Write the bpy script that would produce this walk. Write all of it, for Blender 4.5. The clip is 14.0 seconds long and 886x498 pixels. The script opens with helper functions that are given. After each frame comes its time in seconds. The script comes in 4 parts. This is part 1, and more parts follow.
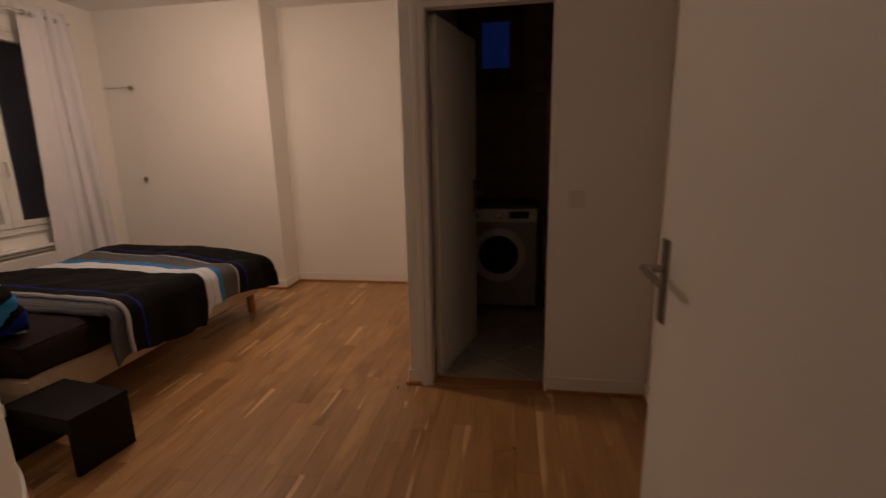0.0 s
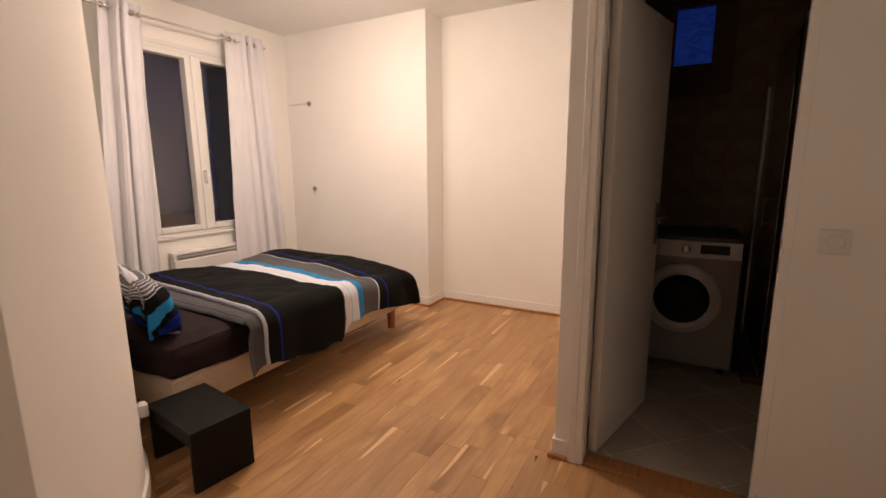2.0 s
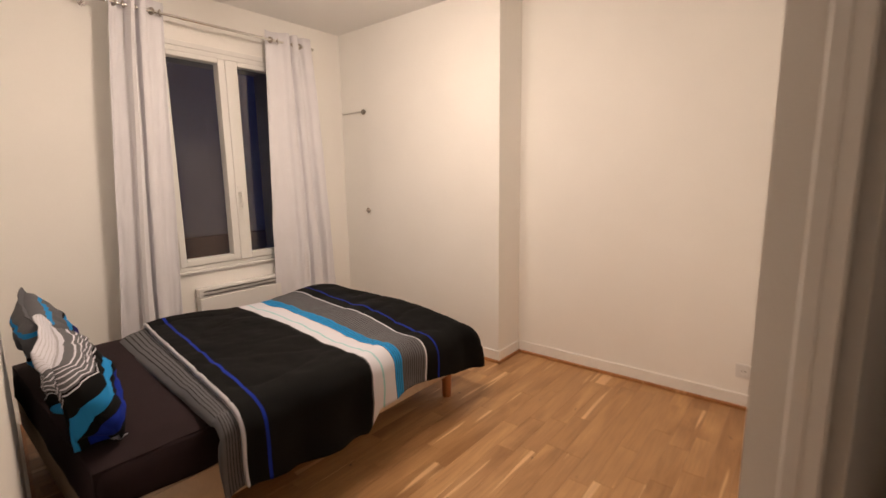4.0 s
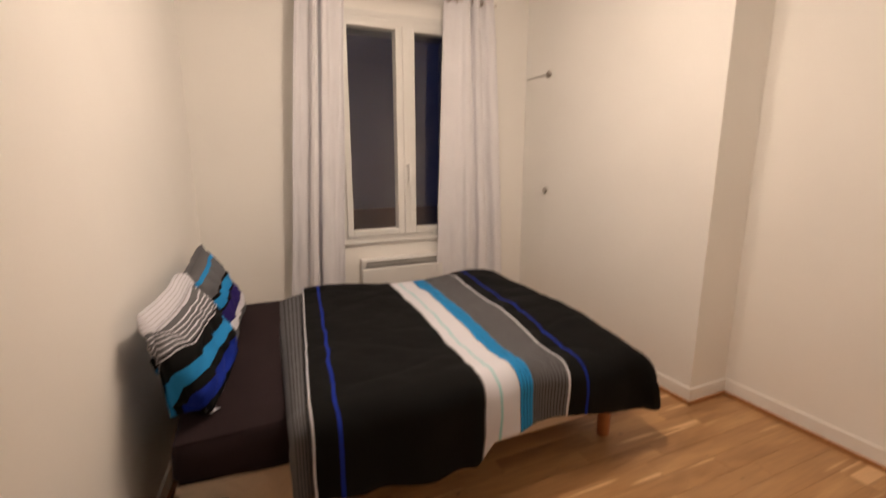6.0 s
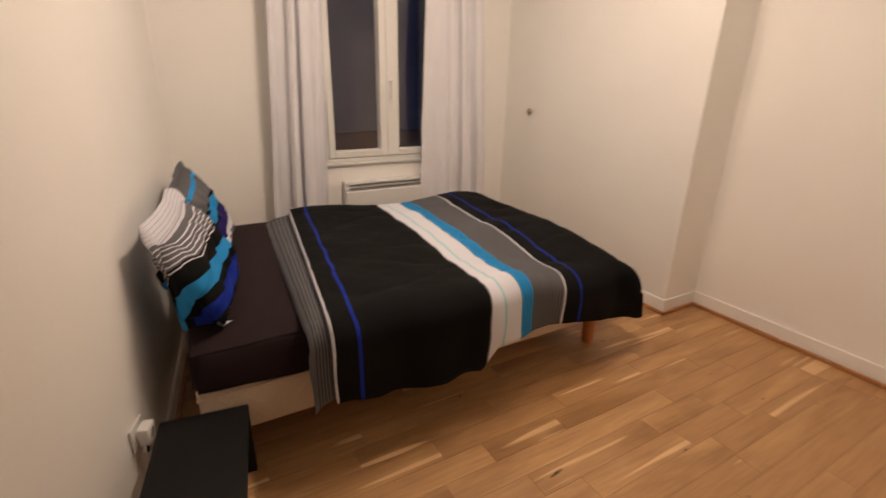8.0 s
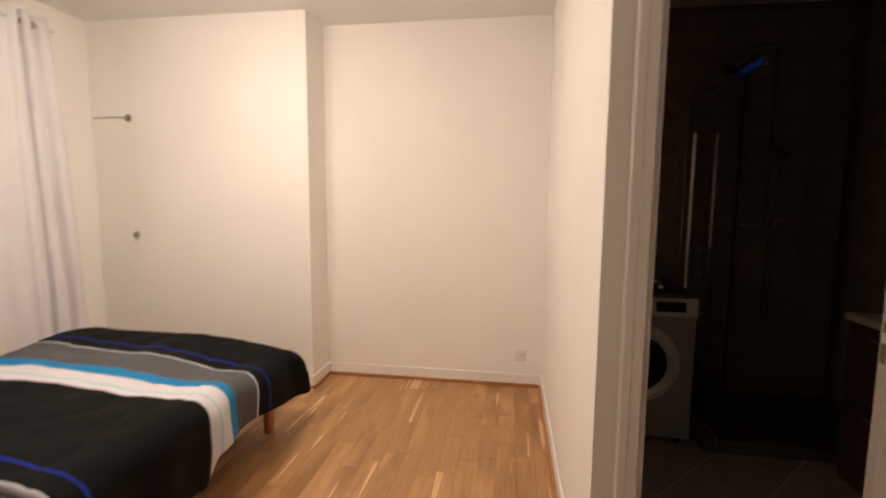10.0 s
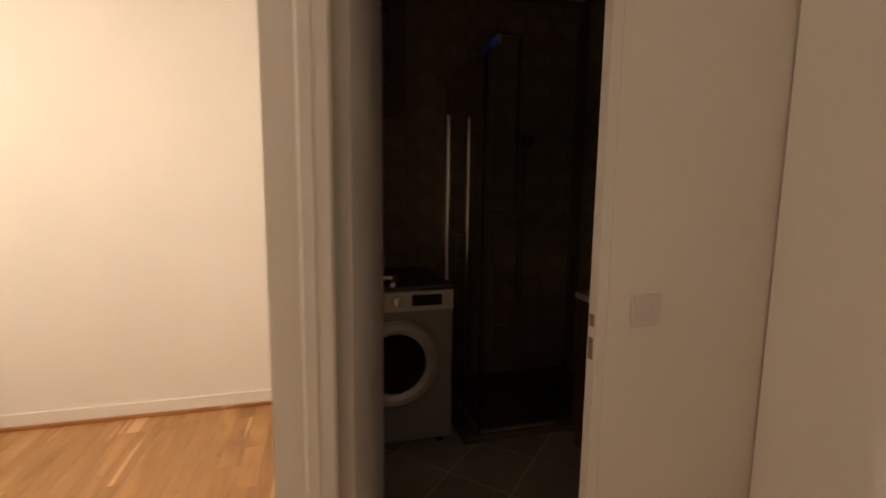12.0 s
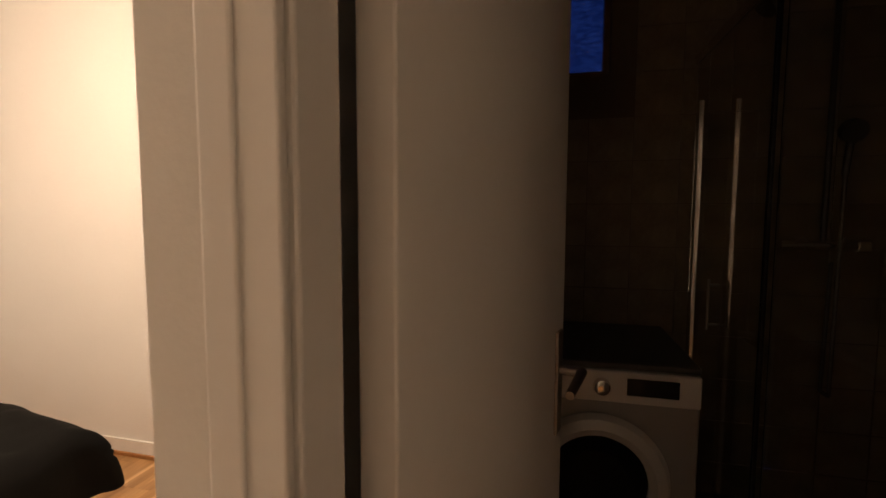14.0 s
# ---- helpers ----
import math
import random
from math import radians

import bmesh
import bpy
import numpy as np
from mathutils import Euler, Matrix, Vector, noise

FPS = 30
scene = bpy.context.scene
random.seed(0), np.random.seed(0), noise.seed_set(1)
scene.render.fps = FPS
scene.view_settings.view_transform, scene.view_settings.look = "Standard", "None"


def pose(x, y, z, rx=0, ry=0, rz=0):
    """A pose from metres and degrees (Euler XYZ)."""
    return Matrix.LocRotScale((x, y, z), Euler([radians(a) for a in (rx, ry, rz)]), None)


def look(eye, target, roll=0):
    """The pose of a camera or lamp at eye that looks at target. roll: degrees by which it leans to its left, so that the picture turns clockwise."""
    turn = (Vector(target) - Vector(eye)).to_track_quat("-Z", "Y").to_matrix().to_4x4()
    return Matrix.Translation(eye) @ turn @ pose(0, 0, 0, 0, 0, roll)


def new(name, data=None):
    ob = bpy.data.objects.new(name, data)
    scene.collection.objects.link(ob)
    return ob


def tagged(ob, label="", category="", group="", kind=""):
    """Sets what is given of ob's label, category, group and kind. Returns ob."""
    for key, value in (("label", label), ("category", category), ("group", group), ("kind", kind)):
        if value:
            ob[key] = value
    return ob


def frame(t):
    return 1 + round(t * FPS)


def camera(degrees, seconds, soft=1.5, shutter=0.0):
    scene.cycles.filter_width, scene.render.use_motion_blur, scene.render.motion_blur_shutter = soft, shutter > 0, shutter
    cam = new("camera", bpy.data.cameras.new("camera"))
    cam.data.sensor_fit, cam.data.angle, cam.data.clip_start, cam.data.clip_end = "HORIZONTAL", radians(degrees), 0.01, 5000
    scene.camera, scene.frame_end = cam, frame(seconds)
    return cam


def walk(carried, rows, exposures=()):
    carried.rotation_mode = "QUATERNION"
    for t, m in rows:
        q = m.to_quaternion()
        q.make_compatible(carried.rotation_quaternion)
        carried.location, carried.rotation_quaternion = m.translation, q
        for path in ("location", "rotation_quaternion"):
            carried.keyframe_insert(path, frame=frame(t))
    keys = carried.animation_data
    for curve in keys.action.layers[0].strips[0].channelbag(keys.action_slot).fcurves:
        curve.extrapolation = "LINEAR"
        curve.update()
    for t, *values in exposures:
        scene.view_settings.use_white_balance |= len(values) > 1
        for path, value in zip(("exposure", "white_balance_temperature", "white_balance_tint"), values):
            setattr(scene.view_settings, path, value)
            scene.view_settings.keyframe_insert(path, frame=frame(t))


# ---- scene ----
cam = camera(88.8, 14.0, shutter=0.5)
PATH = [
    (0, (0.286, 0.264, 1.321), (-0.021, 2.194, 0.896), -1.2),
    (0.4, (0.226, 0.44, 1.332), (-0.351, 2.313, 0.936), -0.2),
    (0.5, (0.216, 0.467, 1.333), (-0.46, 2.314, 0.972), 0.2),
    (1, (0.211, 0.544, 1.332), (-0.689, 2.292, 0.967), -0.3),
    (1.5, (0.207, 0.616, 1.343), (-0.754, 2.342, 1.032), -0.1),
    (2, (0.172, 0.71, 1.317), (-0.771, 2.438, 0.961), -0.4),
    (2.5, (0.047, 0.89, 1.313), (-0.856, 2.619, 0.87), 1.5),
    (2.7, (0.016, 0.957, 1.342), (-0.945, 2.653, 0.888), -0.7),
    (4.8, (-0.384, 1.831, 1.395), (-1.814, 3.206, 1.136), 1.1),
    (5, (-0.416, 1.874, 1.381), (-1.92, 3.165, 1.11), 0.2),
    (5.5, (-0.431, 2.024, 1.403), (-2.17, 2.975, 1.135), 0.6),
    (6, (-0.416, 2.086, 1.365), (-2.197, 2.903, 0.964), 0.0),
    (6.5, (-0.459, 2.074, 1.261), (-2.168, 2.743, 0.465), -0.5),
    (7, (-0.471, 2.047, 1.266), (-2.2, 2.66, 0.469), -0.0),
    (7.2, (-0.475, 2.055, 1.262), (-2.207, 2.66, 0.465), 0.4),
    (9.3, (-0.478, 1.455, 1.378), (-1.335, 3.222, 0.985), 0.3),
    (9.5, (-0.479, 1.39, 1.38), (-1.183, 3.226, 1.013), 0.6),
    (10, (-0.546, 1.278, 1.372), (-0.838, 3.246, 1.164), 0.5),
    (10.2, (-0.535, 1.271, 1.369), (-0.748, 3.253, 1.207), -1.5),
    (10.5, (-0.517, 1.22, 1.379), (-0.435, 3.209, 1.179), -0.7),
    (11, (-0.449, 1.289, 1.398), (-0.045, 3.231, 1.141), 2.3),
    (11.5, (-0.25, 1.522, 1.381), (0.096, 3.482, 1.187), -0.4),
    (12, (-0.185, 1.676, 1.357), (0.339, 3.59, 1.104), 0.7),
    (12.5, (-0.1, 1.986, 1.369), (0.627, 3.829, 1.092), 0.5),
    (13, (-0.05, 2.146, 1.335), (0.274, 4.091, 1.002), -4.8),
    (13.5, (-0.017, 2.287, 1.369), (-0.366, 4.246, 1.165), -2.4),
    (14, (0.009, 2.338, 1.364), (-0.459, 4.276, 1.208), 0.2),
]
EXPOSURES = [(0, -1.38, 7350, 19), (0.5, -1.25, 7150, 14), (1.0, -0.35, 6800, 13), (1.5, 0.05, 6600, 13), (2.5, -0.05, 6500, 12), (5, -0.24, 6350, 8), (7, -0.38, 6620, 9), (9.5, -0.08, 6400, 8), (11, 0.02, 6550, 7), (12.5, 0.17, 7250, 6), (14, 0.08, 7400, 10)]
walk(cam, [(t, look(eye, target, roll)) for t, eye, target, roll in PATH], EXPOSURES)

# ---- world and light ----
world = bpy.data.worlds.new("dusk")
scene.world = world
world.use_nodes = True
world.node_tree.nodes["Background"].inputs[0].default_value = (0.014, 0.048, 0.30, 1)
world.node_tree.nodes["Background"].inputs[1].default_value = 0.32
LAMP = (-2.22, 3.03, 2.520)
LAMP_STRENGTH = 575.0


# ---- materials ----
def material(name, colour, rough=0.6, metal=0.0, vary=0.06, scale=6.0, fine=90.0, bump=0.05, spec=0.5, coat=0.0):
    """A paint, metal, plastic or cloth: base colour varied at two scales, with fine relief."""
    m = bpy.data.materials.new(name)
    m.use_nodes = True
    t = m.node_tree
    b = t.nodes["Principled BSDF"]
    pos = t.nodes.new("ShaderNodeTexCoord")
    big, small = t.nodes.new("ShaderNodeTexNoise"), t.nodes.new("ShaderNodeTexNoise")
    big.inputs["Scale"].default_value, small.inputs["Scale"].default_value = scale, fine
    big.inputs["Detail"].default_value = 4
    for n in (big, small):
        t.links.new(pos.outputs["Object"], n.inputs["Vector"])
    mix = t.nodes.new("ShaderNodeMix")
    mix.data_type = "RGBA"
    add = t.nodes.new("ShaderNodeMath")
    add.operation = "MULTIPLY_ADD"
    add.inputs[1].default_value = 0.35
    t.links.new(small.outputs[0], add.inputs[0])
    t.links.new(big.outputs[0], add.inputs[2])
    rng = t.nodes.new("ShaderNodeMapRange")
    rng.inputs[1].default_value, rng.inputs[2].default_value = 0.35, 1.0
    t.links.new(add.outputs[0], rng.inputs[0])
    mix.inputs[6].default_value = (*[c * (1 - vary) for c in colour], 1)
    mix.inputs[7].default_value = (*[min(1, c * (1 + vary)) for c in colour], 1)
    t.links.new(rng.outputs[0], mix.inputs[0])
    t.links.new(mix.outputs[2], b.inputs["Base Color"])
    b.inputs["Roughness"].default_value, b.inputs["Metallic"].default_value = rough, metal
    b.inputs["Specular IOR Level"].default_value = spec
    b.inputs["Coat Weight"].default_value = coat
    if bump:
        bp = t.nodes.new("ShaderNodeBump")
        bp.inputs["Strength"].default_value, bp.inputs["Distance"].default_value = bump, 0.01
        t.links.new(small.outputs[0], bp.inputs["Height"])
        t.links.new(bp.outputs[0], b.inputs["Normal"])
    return m


def oak(name, dark, light, random_tone=True, along=1, rough=0.42, grain_depth=0.3):
    """Oiled oak: long grain, knots, pale sapwood streaks, and a tone of its own for each board."""
    m = bpy.data.materials.new(name)
    m.use_nodes = True
    t = m.node_tree
    b = t.nodes["Principled BSDF"]
    geo, info = t.nodes.new("ShaderNodeNewGeometry"), t.nodes.new("ShaderNodeObjectInfo")
    off = t.nodes.new("ShaderNodeVectorMath")
    off.operation = "SCALE"
    off.inputs[0].default_value = (37.0, 61.0, 13.0)
    t.links.new(info.outputs["Random"], off.inputs["Scale"])
    add = t.nodes.new("ShaderNodeVectorMath")
    t.links.new(geo.outputs["Position"], add.inputs[0])
    t.links.new(off.outputs[0], add.inputs[1])

    def noise_at(stretch, scale, detail=5, distortion=0.0):
        mp = t.nodes.new("ShaderNodeMapping")
        s = [1.0, 1.0, 1.0]
        s[along] = stretch
        mp.inputs["Scale"].default_value = s
        t.links.new(add.outputs[0], mp.inputs["Vector"])
        n = t.nodes.new("ShaderNodeTexNoise")
        n.inputs["Scale"].default_value, n.inputs["Detail"].default_value, n.inputs["Distortion"].default_value = scale, detail, distortion
        t.links.new(mp.outputs[0], n.inputs["Vector"])
        return n

    def ramp(a, z, source):
        r = t.nodes.new("ShaderNodeMapRange")
        r.inputs[1].default_value, r.inputs[2].default_value = a, z
        t.links.new(source, r.inputs[0])
        return r.outputs[0]

    def blend(fac, first, second):
        x = t.nodes.new("ShaderNodeMix")
        x.data_type = "RGBA"
        for key, v in ((0, fac), (6, first), (7, second)):
            if isinstance(v, tuple):
                x.inputs[key].default_value = (*v, 1)
            else:
                t.links.new(v, x.inputs[key])
        return x.outputs[2]

    grain, broad, knots, sap = noise_at(0.06, 85, 6), noise_at(0.25, 7, 4, 0.6), noise_at(0.45, 21, 2), noise_at(0.055, 15, 2)
    tone = blend(ramp(0, 1, info.outputs["Random"]), dark, light) if random_tone else blend(ramp(0.3, 0.7, broad.outputs[0]), dark, light)
    tone = blend(ramp(0.35, 0.75, broad.outputs[0]), tone, blend(ramp(0, 1, info.outputs["Random"]), light, dark))
    pale = tuple(c * k for c, k in zip(light, (1.22, 1.36, 1.62)))
    tone = blend(ramp(0.630, 0.668, sap.outputs[0]), tone, pale)
    dim = t.nodes.new("ShaderNodeMix")
    dim.data_type, dim.blend_type = "RGBA", "MULTIPLY"
    dim.inputs[0].default_value = grain_depth
    t.links.new(tone, dim.inputs[6])
    g = t.nodes.new("ShaderNodeMix")
    g.data_type = "RGBA"
    g.inputs[6].default_value, g.inputs[7].default_value = (0.35, 0.3, 0.26, 1), (1, 1, 1, 1)
    t.links.new(ramp(0.35, 0.6, grain.outputs[0]), g.inputs[0])
    t.links.new(g.outputs[2], dim.inputs[7])
    final = blend(ramp(0.73, 0.79, knots.outputs[0]), dim.outputs[2], tuple(c * 0.22 for c in dark))
    t.links.new(final, b.inputs["Base Color"])
    rr = t.nodes.new("ShaderNodeMapRange")
    rr.inputs[3].default_value, rr.inputs[4].default_value = rough - 0.06, rough + 0.1
    t.links.new(grain.outputs[0], rr.inputs[0])
    t.links.new(rr.outputs[0], b.inputs["Roughness"])
    bp = t.nodes.new("ShaderNodeBump")
    bp.inputs["Strength"].default_value, bp.inputs["Distance"].default_value = 0.08, 0.004
    t.links.new(grain.outputs[0], bp.inputs["Height"])
    t.links.new(bp.outputs[0], b.inputs["Normal"])
    return m


def banded(name, bands, period=None):
    """Printed cotton: bands of colour across the cloth's second UV axis, in metres, with a weave in the relief."""
    m = bpy.data.materials.new(name)
    m.use_nodes = True
    t = m.node_tree
    b = t.nodes["Principled BSDF"]
    b.inputs["Roughness"].default_value = 0.85
    b.inputs["Specular IOR Level"].default_value = 0.12
    uv = t.nodes.new("ShaderNodeUVMap")
    sep = t.nodes.new("ShaderNodeSeparateXYZ")
    t.links.new(uv.outputs[0], sep.inputs[0])
    colour = None
    for start, tint in bands:
        if colour is None:
            rgb = t.nodes.new("ShaderNodeRGB")
            rgb.outputs[0].default_value = (*tint, 1)
            colour = rgb.outputs[0]
            continue
        over = t.nodes.new("ShaderNodeMath")
        over.operation = "GREATER_THAN"
        over.inputs[1].default_value = start
        t.links.new(sep.outputs[1], over.inputs[0])
        x = t.nodes.new("ShaderNodeMix")
        x.data_type = "RGBA"
        x.inputs[7].default_value = (*tint, 1)
        t.links.new(over.outputs[0], x.inputs[0])
        t.links.new(colour, x.inputs[6])
        colour = x.outputs[2]
    t.links.new(colour, b.inputs["Base Color"])
    w = t.nodes.new("ShaderNodeTexNoise")
    w.inputs["Scale"].default_value = 350
    t.links.new(uv.outputs[0], w.inputs["Vector"])
    bp = t.nodes.new("ShaderNodeBump")
    bp.inputs["Strength"].default_value, bp.inputs["Distance"].default_value = 0.12, 0.003
    t.links.new(w.outputs[0], bp.inputs["Height"])
    t.links.new(bp.outputs[0], b.inputs["Normal"])
    return m


def glass(name, colour=(1, 1, 1), rough=0.0, bump=0.0):
    m = bpy.data.materials.new(name)
    m.use_nodes = True
    t = m.node_tree
    b = t.nodes["Principled BSDF"]
    b.inputs["Base Color"].default_value = (*colour, 1)
    b.inputs["Transmission Weight"].default_value, b.inputs["Roughness"].default_value, b.inputs["IOR"].default_value = 1, rough, 1.5
    if bump:
        n, bp, pos = t.nodes.new("ShaderNodeTexNoise"), t.nodes.new("ShaderNodeBump"), t.nodes.new("ShaderNodeTexCoord")
        mp = t.nodes.new("ShaderNodeMapping")
        mp.inputs["Scale"].default_value = (1, 1, 2.6)
        n.inputs["Scale"].default_value, n.inputs["Detail"].default_value = 26, 2
        bp.inputs["Strength"].default_value, bp.inputs["Distance"].default_value = bump, 0.03
        t.links.new(pos.outputs["Object"], mp.inputs[0])
        t.links.new(mp.outputs[0], n.inputs[0])
        t.links.new(n.outputs[0], bp.inputs["Height"])
        t.links.new(bp.outputs[0], b.inputs["Normal"])
    return m


def glowing(name, colour, strength):
    m = bpy.data.materials.new(name)
    m.use_nodes = True
    b = m.node_tree.nodes["Principled BSDF"]
    b.inputs["Base Color"].default_value = (1, 1, 1, 1)
    b.inputs["Emission Color"].default_value, b.inputs["Emission Strength"].default_value = (*colour, 1), strength
    return m


WALL = material("matt_white_wall_paint", (0.925, 0.905, 0.865), 0.75, vary=0.025, scale=2.2, fine=140, bump=0.05, spec=0.25)
CEIL = material("matt_ceiling_paint", (0.925, 0.915, 0.895), 0.85, vary=0.02, scale=1.5, fine=120, bump=0.06, spec=0.2)
TRIM = material("satin_white_trim_paint", (0.90, 0.88, 0.845), 0.42, vary=0.03, scale=9, fine=60, bump=0.03)
DOORP = material("satin_white_door_paint", (0.89, 0.87, 0.83), 0.45, vary=0.03, scale=3, fine=50, bump=0.03)
UPVC = material("white_window_plastic", (0.82, 0.81, 0.78), 0.3, vary=0.015, bump=0.0)
ENAMEL = material("white_enamel", (0.80, 0.79, 0.77), 0.35, vary=0.015, bump=0.0)
CHROME = material("chrome", (0.78, 0.76, 0.73), 0.16, 1.0, vary=0.03, bump=0.0)
STEEL = material("brushed_steel", (0.42, 0.38, 0.34), 0.34, 1.0, vary=0.08, fine=200, bump=0.02)
CURTAIN = material("pale_grey_curtain_cloth", (0.78, 0.77, 0.80), 0.85, vary=0.04, scale=5, fine=220, bump=0.12, spec=0.15)
SHEET = material("dark_plum_cotton_sheet", (0.026, 0.016, 0.018), 0.85, vary=0.12, scale=9, fine=260, bump=0.15, spec=0.15)
CREAM = material("cream_quilted_ticking", (0.68, 0.54, 0.40), 0.8, vary=0.06, scale=14, fine=120, bump=0.2, spec=0.2)
quilt = CREAM.node_tree
sep, swing, shift = quilt.nodes.new("ShaderNodeSeparateXYZ"), quilt.nodes.new("ShaderNodeMath"), quilt.nodes.new("ShaderNodeMath")
quilt.links.new(quilt.nodes["Texture Coordinate"].outputs["Object"], sep.inputs[0])
swing.operation, shift.operation = "PINGPONG", "ADD"
swing.inputs[1].default_value = 0.055
quilt.links.new(sep.outputs[1], swing.inputs[0])
quilt.links.new(swing.outputs[0], shift.inputs[0])
quilt.links.new(sep.outputs[2], shift.inputs[1])
stitch = quilt.nodes.new("ShaderNodeMath")
stitch.operation = "PINGPONG"
stitch.inputs[1].default_value = 0.022
quilt.links.new(shift.outputs[0], stitch.inputs[0])
relief = quilt.nodes.new("ShaderNodeBump")
relief.inputs["Strength"].default_value, relief.inputs["Distance"].default_value = 0.3, 0.2
quilt.links.new(stitch.outputs[0], relief.inputs["Height"])
quilt.links.new(quilt.nodes["Bump"].outputs[0], relief.inputs["Normal"])
quilt.links.new(relief.outputs[0], quilt.nodes["Principled BSDF"].inputs["Normal"])
LEGWOOD = material("orange_beech_leg", (0.42, 0.15, 0.05), 0.4, vary=0.15, scale=12, fine=70, bump=0.03)
BLACKW = material("black_lacquered_board", (0.006, 0.006, 0.006), 0.6, vary=0.25, scale=10, fine=110, bump=0.05, spec=0.22)
SILVER = material("silver_grey_washer_paint", (0.40, 0.40, 0.395), 0.4, 0.1, vary=0.04, bump=0.0)
PANEL = material("pale_silver_panel", (0.84, 0.83, 0.81), 0.33, 0.1, vary=0.03, bump=0.0)
RING = material("satin_silver_ring", (0.82, 0.80, 0.77), 0.33, 0.15, vary=0.03, bump=0.0)
# Grey for the shade inside a socket, painted on flat discs.
RECESS_SHADE = material("grey_socket_shade", (0.30, 0.28, 0.25), 0.6, vary=0.05, bump=0.0)
BLACKP = material("black_plastic", (0.010, 0.010, 0.011), 0.25, vary=0.1, bump=0.0)
DARKGLASS = material("dark_porthole_glass", (0.008, 0.008, 0.009), 0.3, vary=0.1, bump=0.0, spec=0.15)
LIDGREY = material("dark_grey_washer_lid", (0.09, 0.09, 0.09), 0.5, vary=0.05, bump=0.0)
# Chrome with shade put into its colour, for shower parts seen as silhouettes.
SHADECHROME = material("shaded_chrome", (0.16, 0.15, 0.14), 0.4, 1.0, vary=0.05, bump=0.0)
BTILE = material("brown_wall_tile", (0.36, 0.285, 0.20), 0.5, vary=0.28, scale=7, fine=60, bump=0.12)
BGROUT = material("dark_wall_grout", (0.24, 0.19, 0.14), 0.9, vary=0.1, fine=160, bump=0.1)
FTILE = material("grey_stone_floor_tile", (0.45, 0.40, 0.335), 0.5, vary=0.22, scale=5, fine=45, bump=0.1)
FGROUT = material("pale_floor_grout", (0.78, 0.66, 0.52), 0.9, vary=0.12, fine=150, bump=0.1)
TRAY = material("dark_shower_tray", (0.13, 0.105, 0.085), 0.4, vary=0.2, bump=0.03)
COUNTER = material("white_counter", (0.72, 0.68, 0.62), 0.3, vary=0.03, bump=0.0)
VANITY = oak("red_brown_veneer", (0.10, 0.045, 0.022), (0.17, 0.078, 0.038), False, along=2)
OAK = oak("oak_floor_board", (0.305, 0.148, 0.056), (0.63, 0.365, 0.162), rough=0.36, grain_depth=0.22)
OAKTRIM = oak("oak_trim", (0.40, 0.175, 0.065), (0.51, 0.245, 0.095), False, along=1)
GLASS = glass("clear_glass")
SHOWERGLASS = glass("smoked_shower_glass", (0.95, 0.96, 0.955))
FROST = glass("rippled_glass", (0.9, 0.94, 1.0), 0.22, 0.5)
# Bright and dark of the ripples, painted into the glass colour by noise.
tint = FROST.node_tree.nodes.new("ShaderNodeValToRGB")
tint.color_ramp.elements[0].position, tint.color_ramp.elements[1].position = 0.36, 0.64
tint.color_ramp.elements[0].color, tint.color_ramp.elements[1].color = (0.42, 0.46, 0.55, 1), (1, 1, 1, 1)
FROST.node_tree.links.new(FROST.node_tree.nodes["Noise Texture"].outputs[0], tint.inputs[0])
FROST.node_tree.links.new(tint.outputs[0], FROST.node_tree.nodes["Principled BSDF"].inputs["Base Color"])
MIRROR = material("mirror", (0.85, 0.86, 0.86), 0.02, 1.0, vary=0.0, bump=0.0)
STRIKE = material("worn_brass_strike", (0.34, 0.28, 0.21), 0.5, 0.2, bump=0.0)
BRICK = material("night_brick_wall", (0.30, 0.27, 0.25), 0.9, vary=0.25, scale=1.2, fine=14, bump=0.3)
PLINTH = material("brown_plinth_render", (0.20, 0.11, 0.06), 0.9, vary=0.2, scale=2, fine=30, bump=0.2)
FACADE = material("dark_outer_render", (0.16, 0.17, 0.21), 0.9, vary=0.2, scale=3, fine=60, bump=0.2)
BULB = glowing("lit_bulb", (1.0, 0.78, 0.625), LAMP_STRENGTH)
BLACKC, GREY, WHITE = (0.0065, 0.0065, 0.0065), (0.135, 0.135, 0.145), (0.68, 0.68, 0.74)
CYAN, BLUE, PALE, DARKG = (0.025, 0.26, 0.60), (0.010, 0.028, 0.28), (0.34, 0.60, 0.62), (0.035, 0.033, 0.034)


# ---- building helpers ----
def box(bm, x0, x1, y0, y1, z0, z1, soft=0.0):
    """A box between two corners, with its edges rounded by soft."""
    v = [bm.verts.new((x, y, z)) for x in (x0, x1) for y in (y0, y1) for z in (z0, z1)]
    f = [bm.faces.new([v[i] for i in q]) for q in ((0, 1, 3, 2), (4, 6, 7, 5), (0, 4, 5, 1), (2, 3, 7, 6), (0, 2, 6, 4), (1, 5, 7, 3))]
    if soft:
        edges = {e for q in f for e in q.edges}
        bmesh.ops.bevel(bm, geom=list(edges), offset=soft, segments=2, profile=0.5, affect="EDGES")
    return bm


def boxes(*rows, soft=0.0):
    bm = bmesh.new()
    for r in rows:
        box(bm, *r, soft=soft)
    return bm


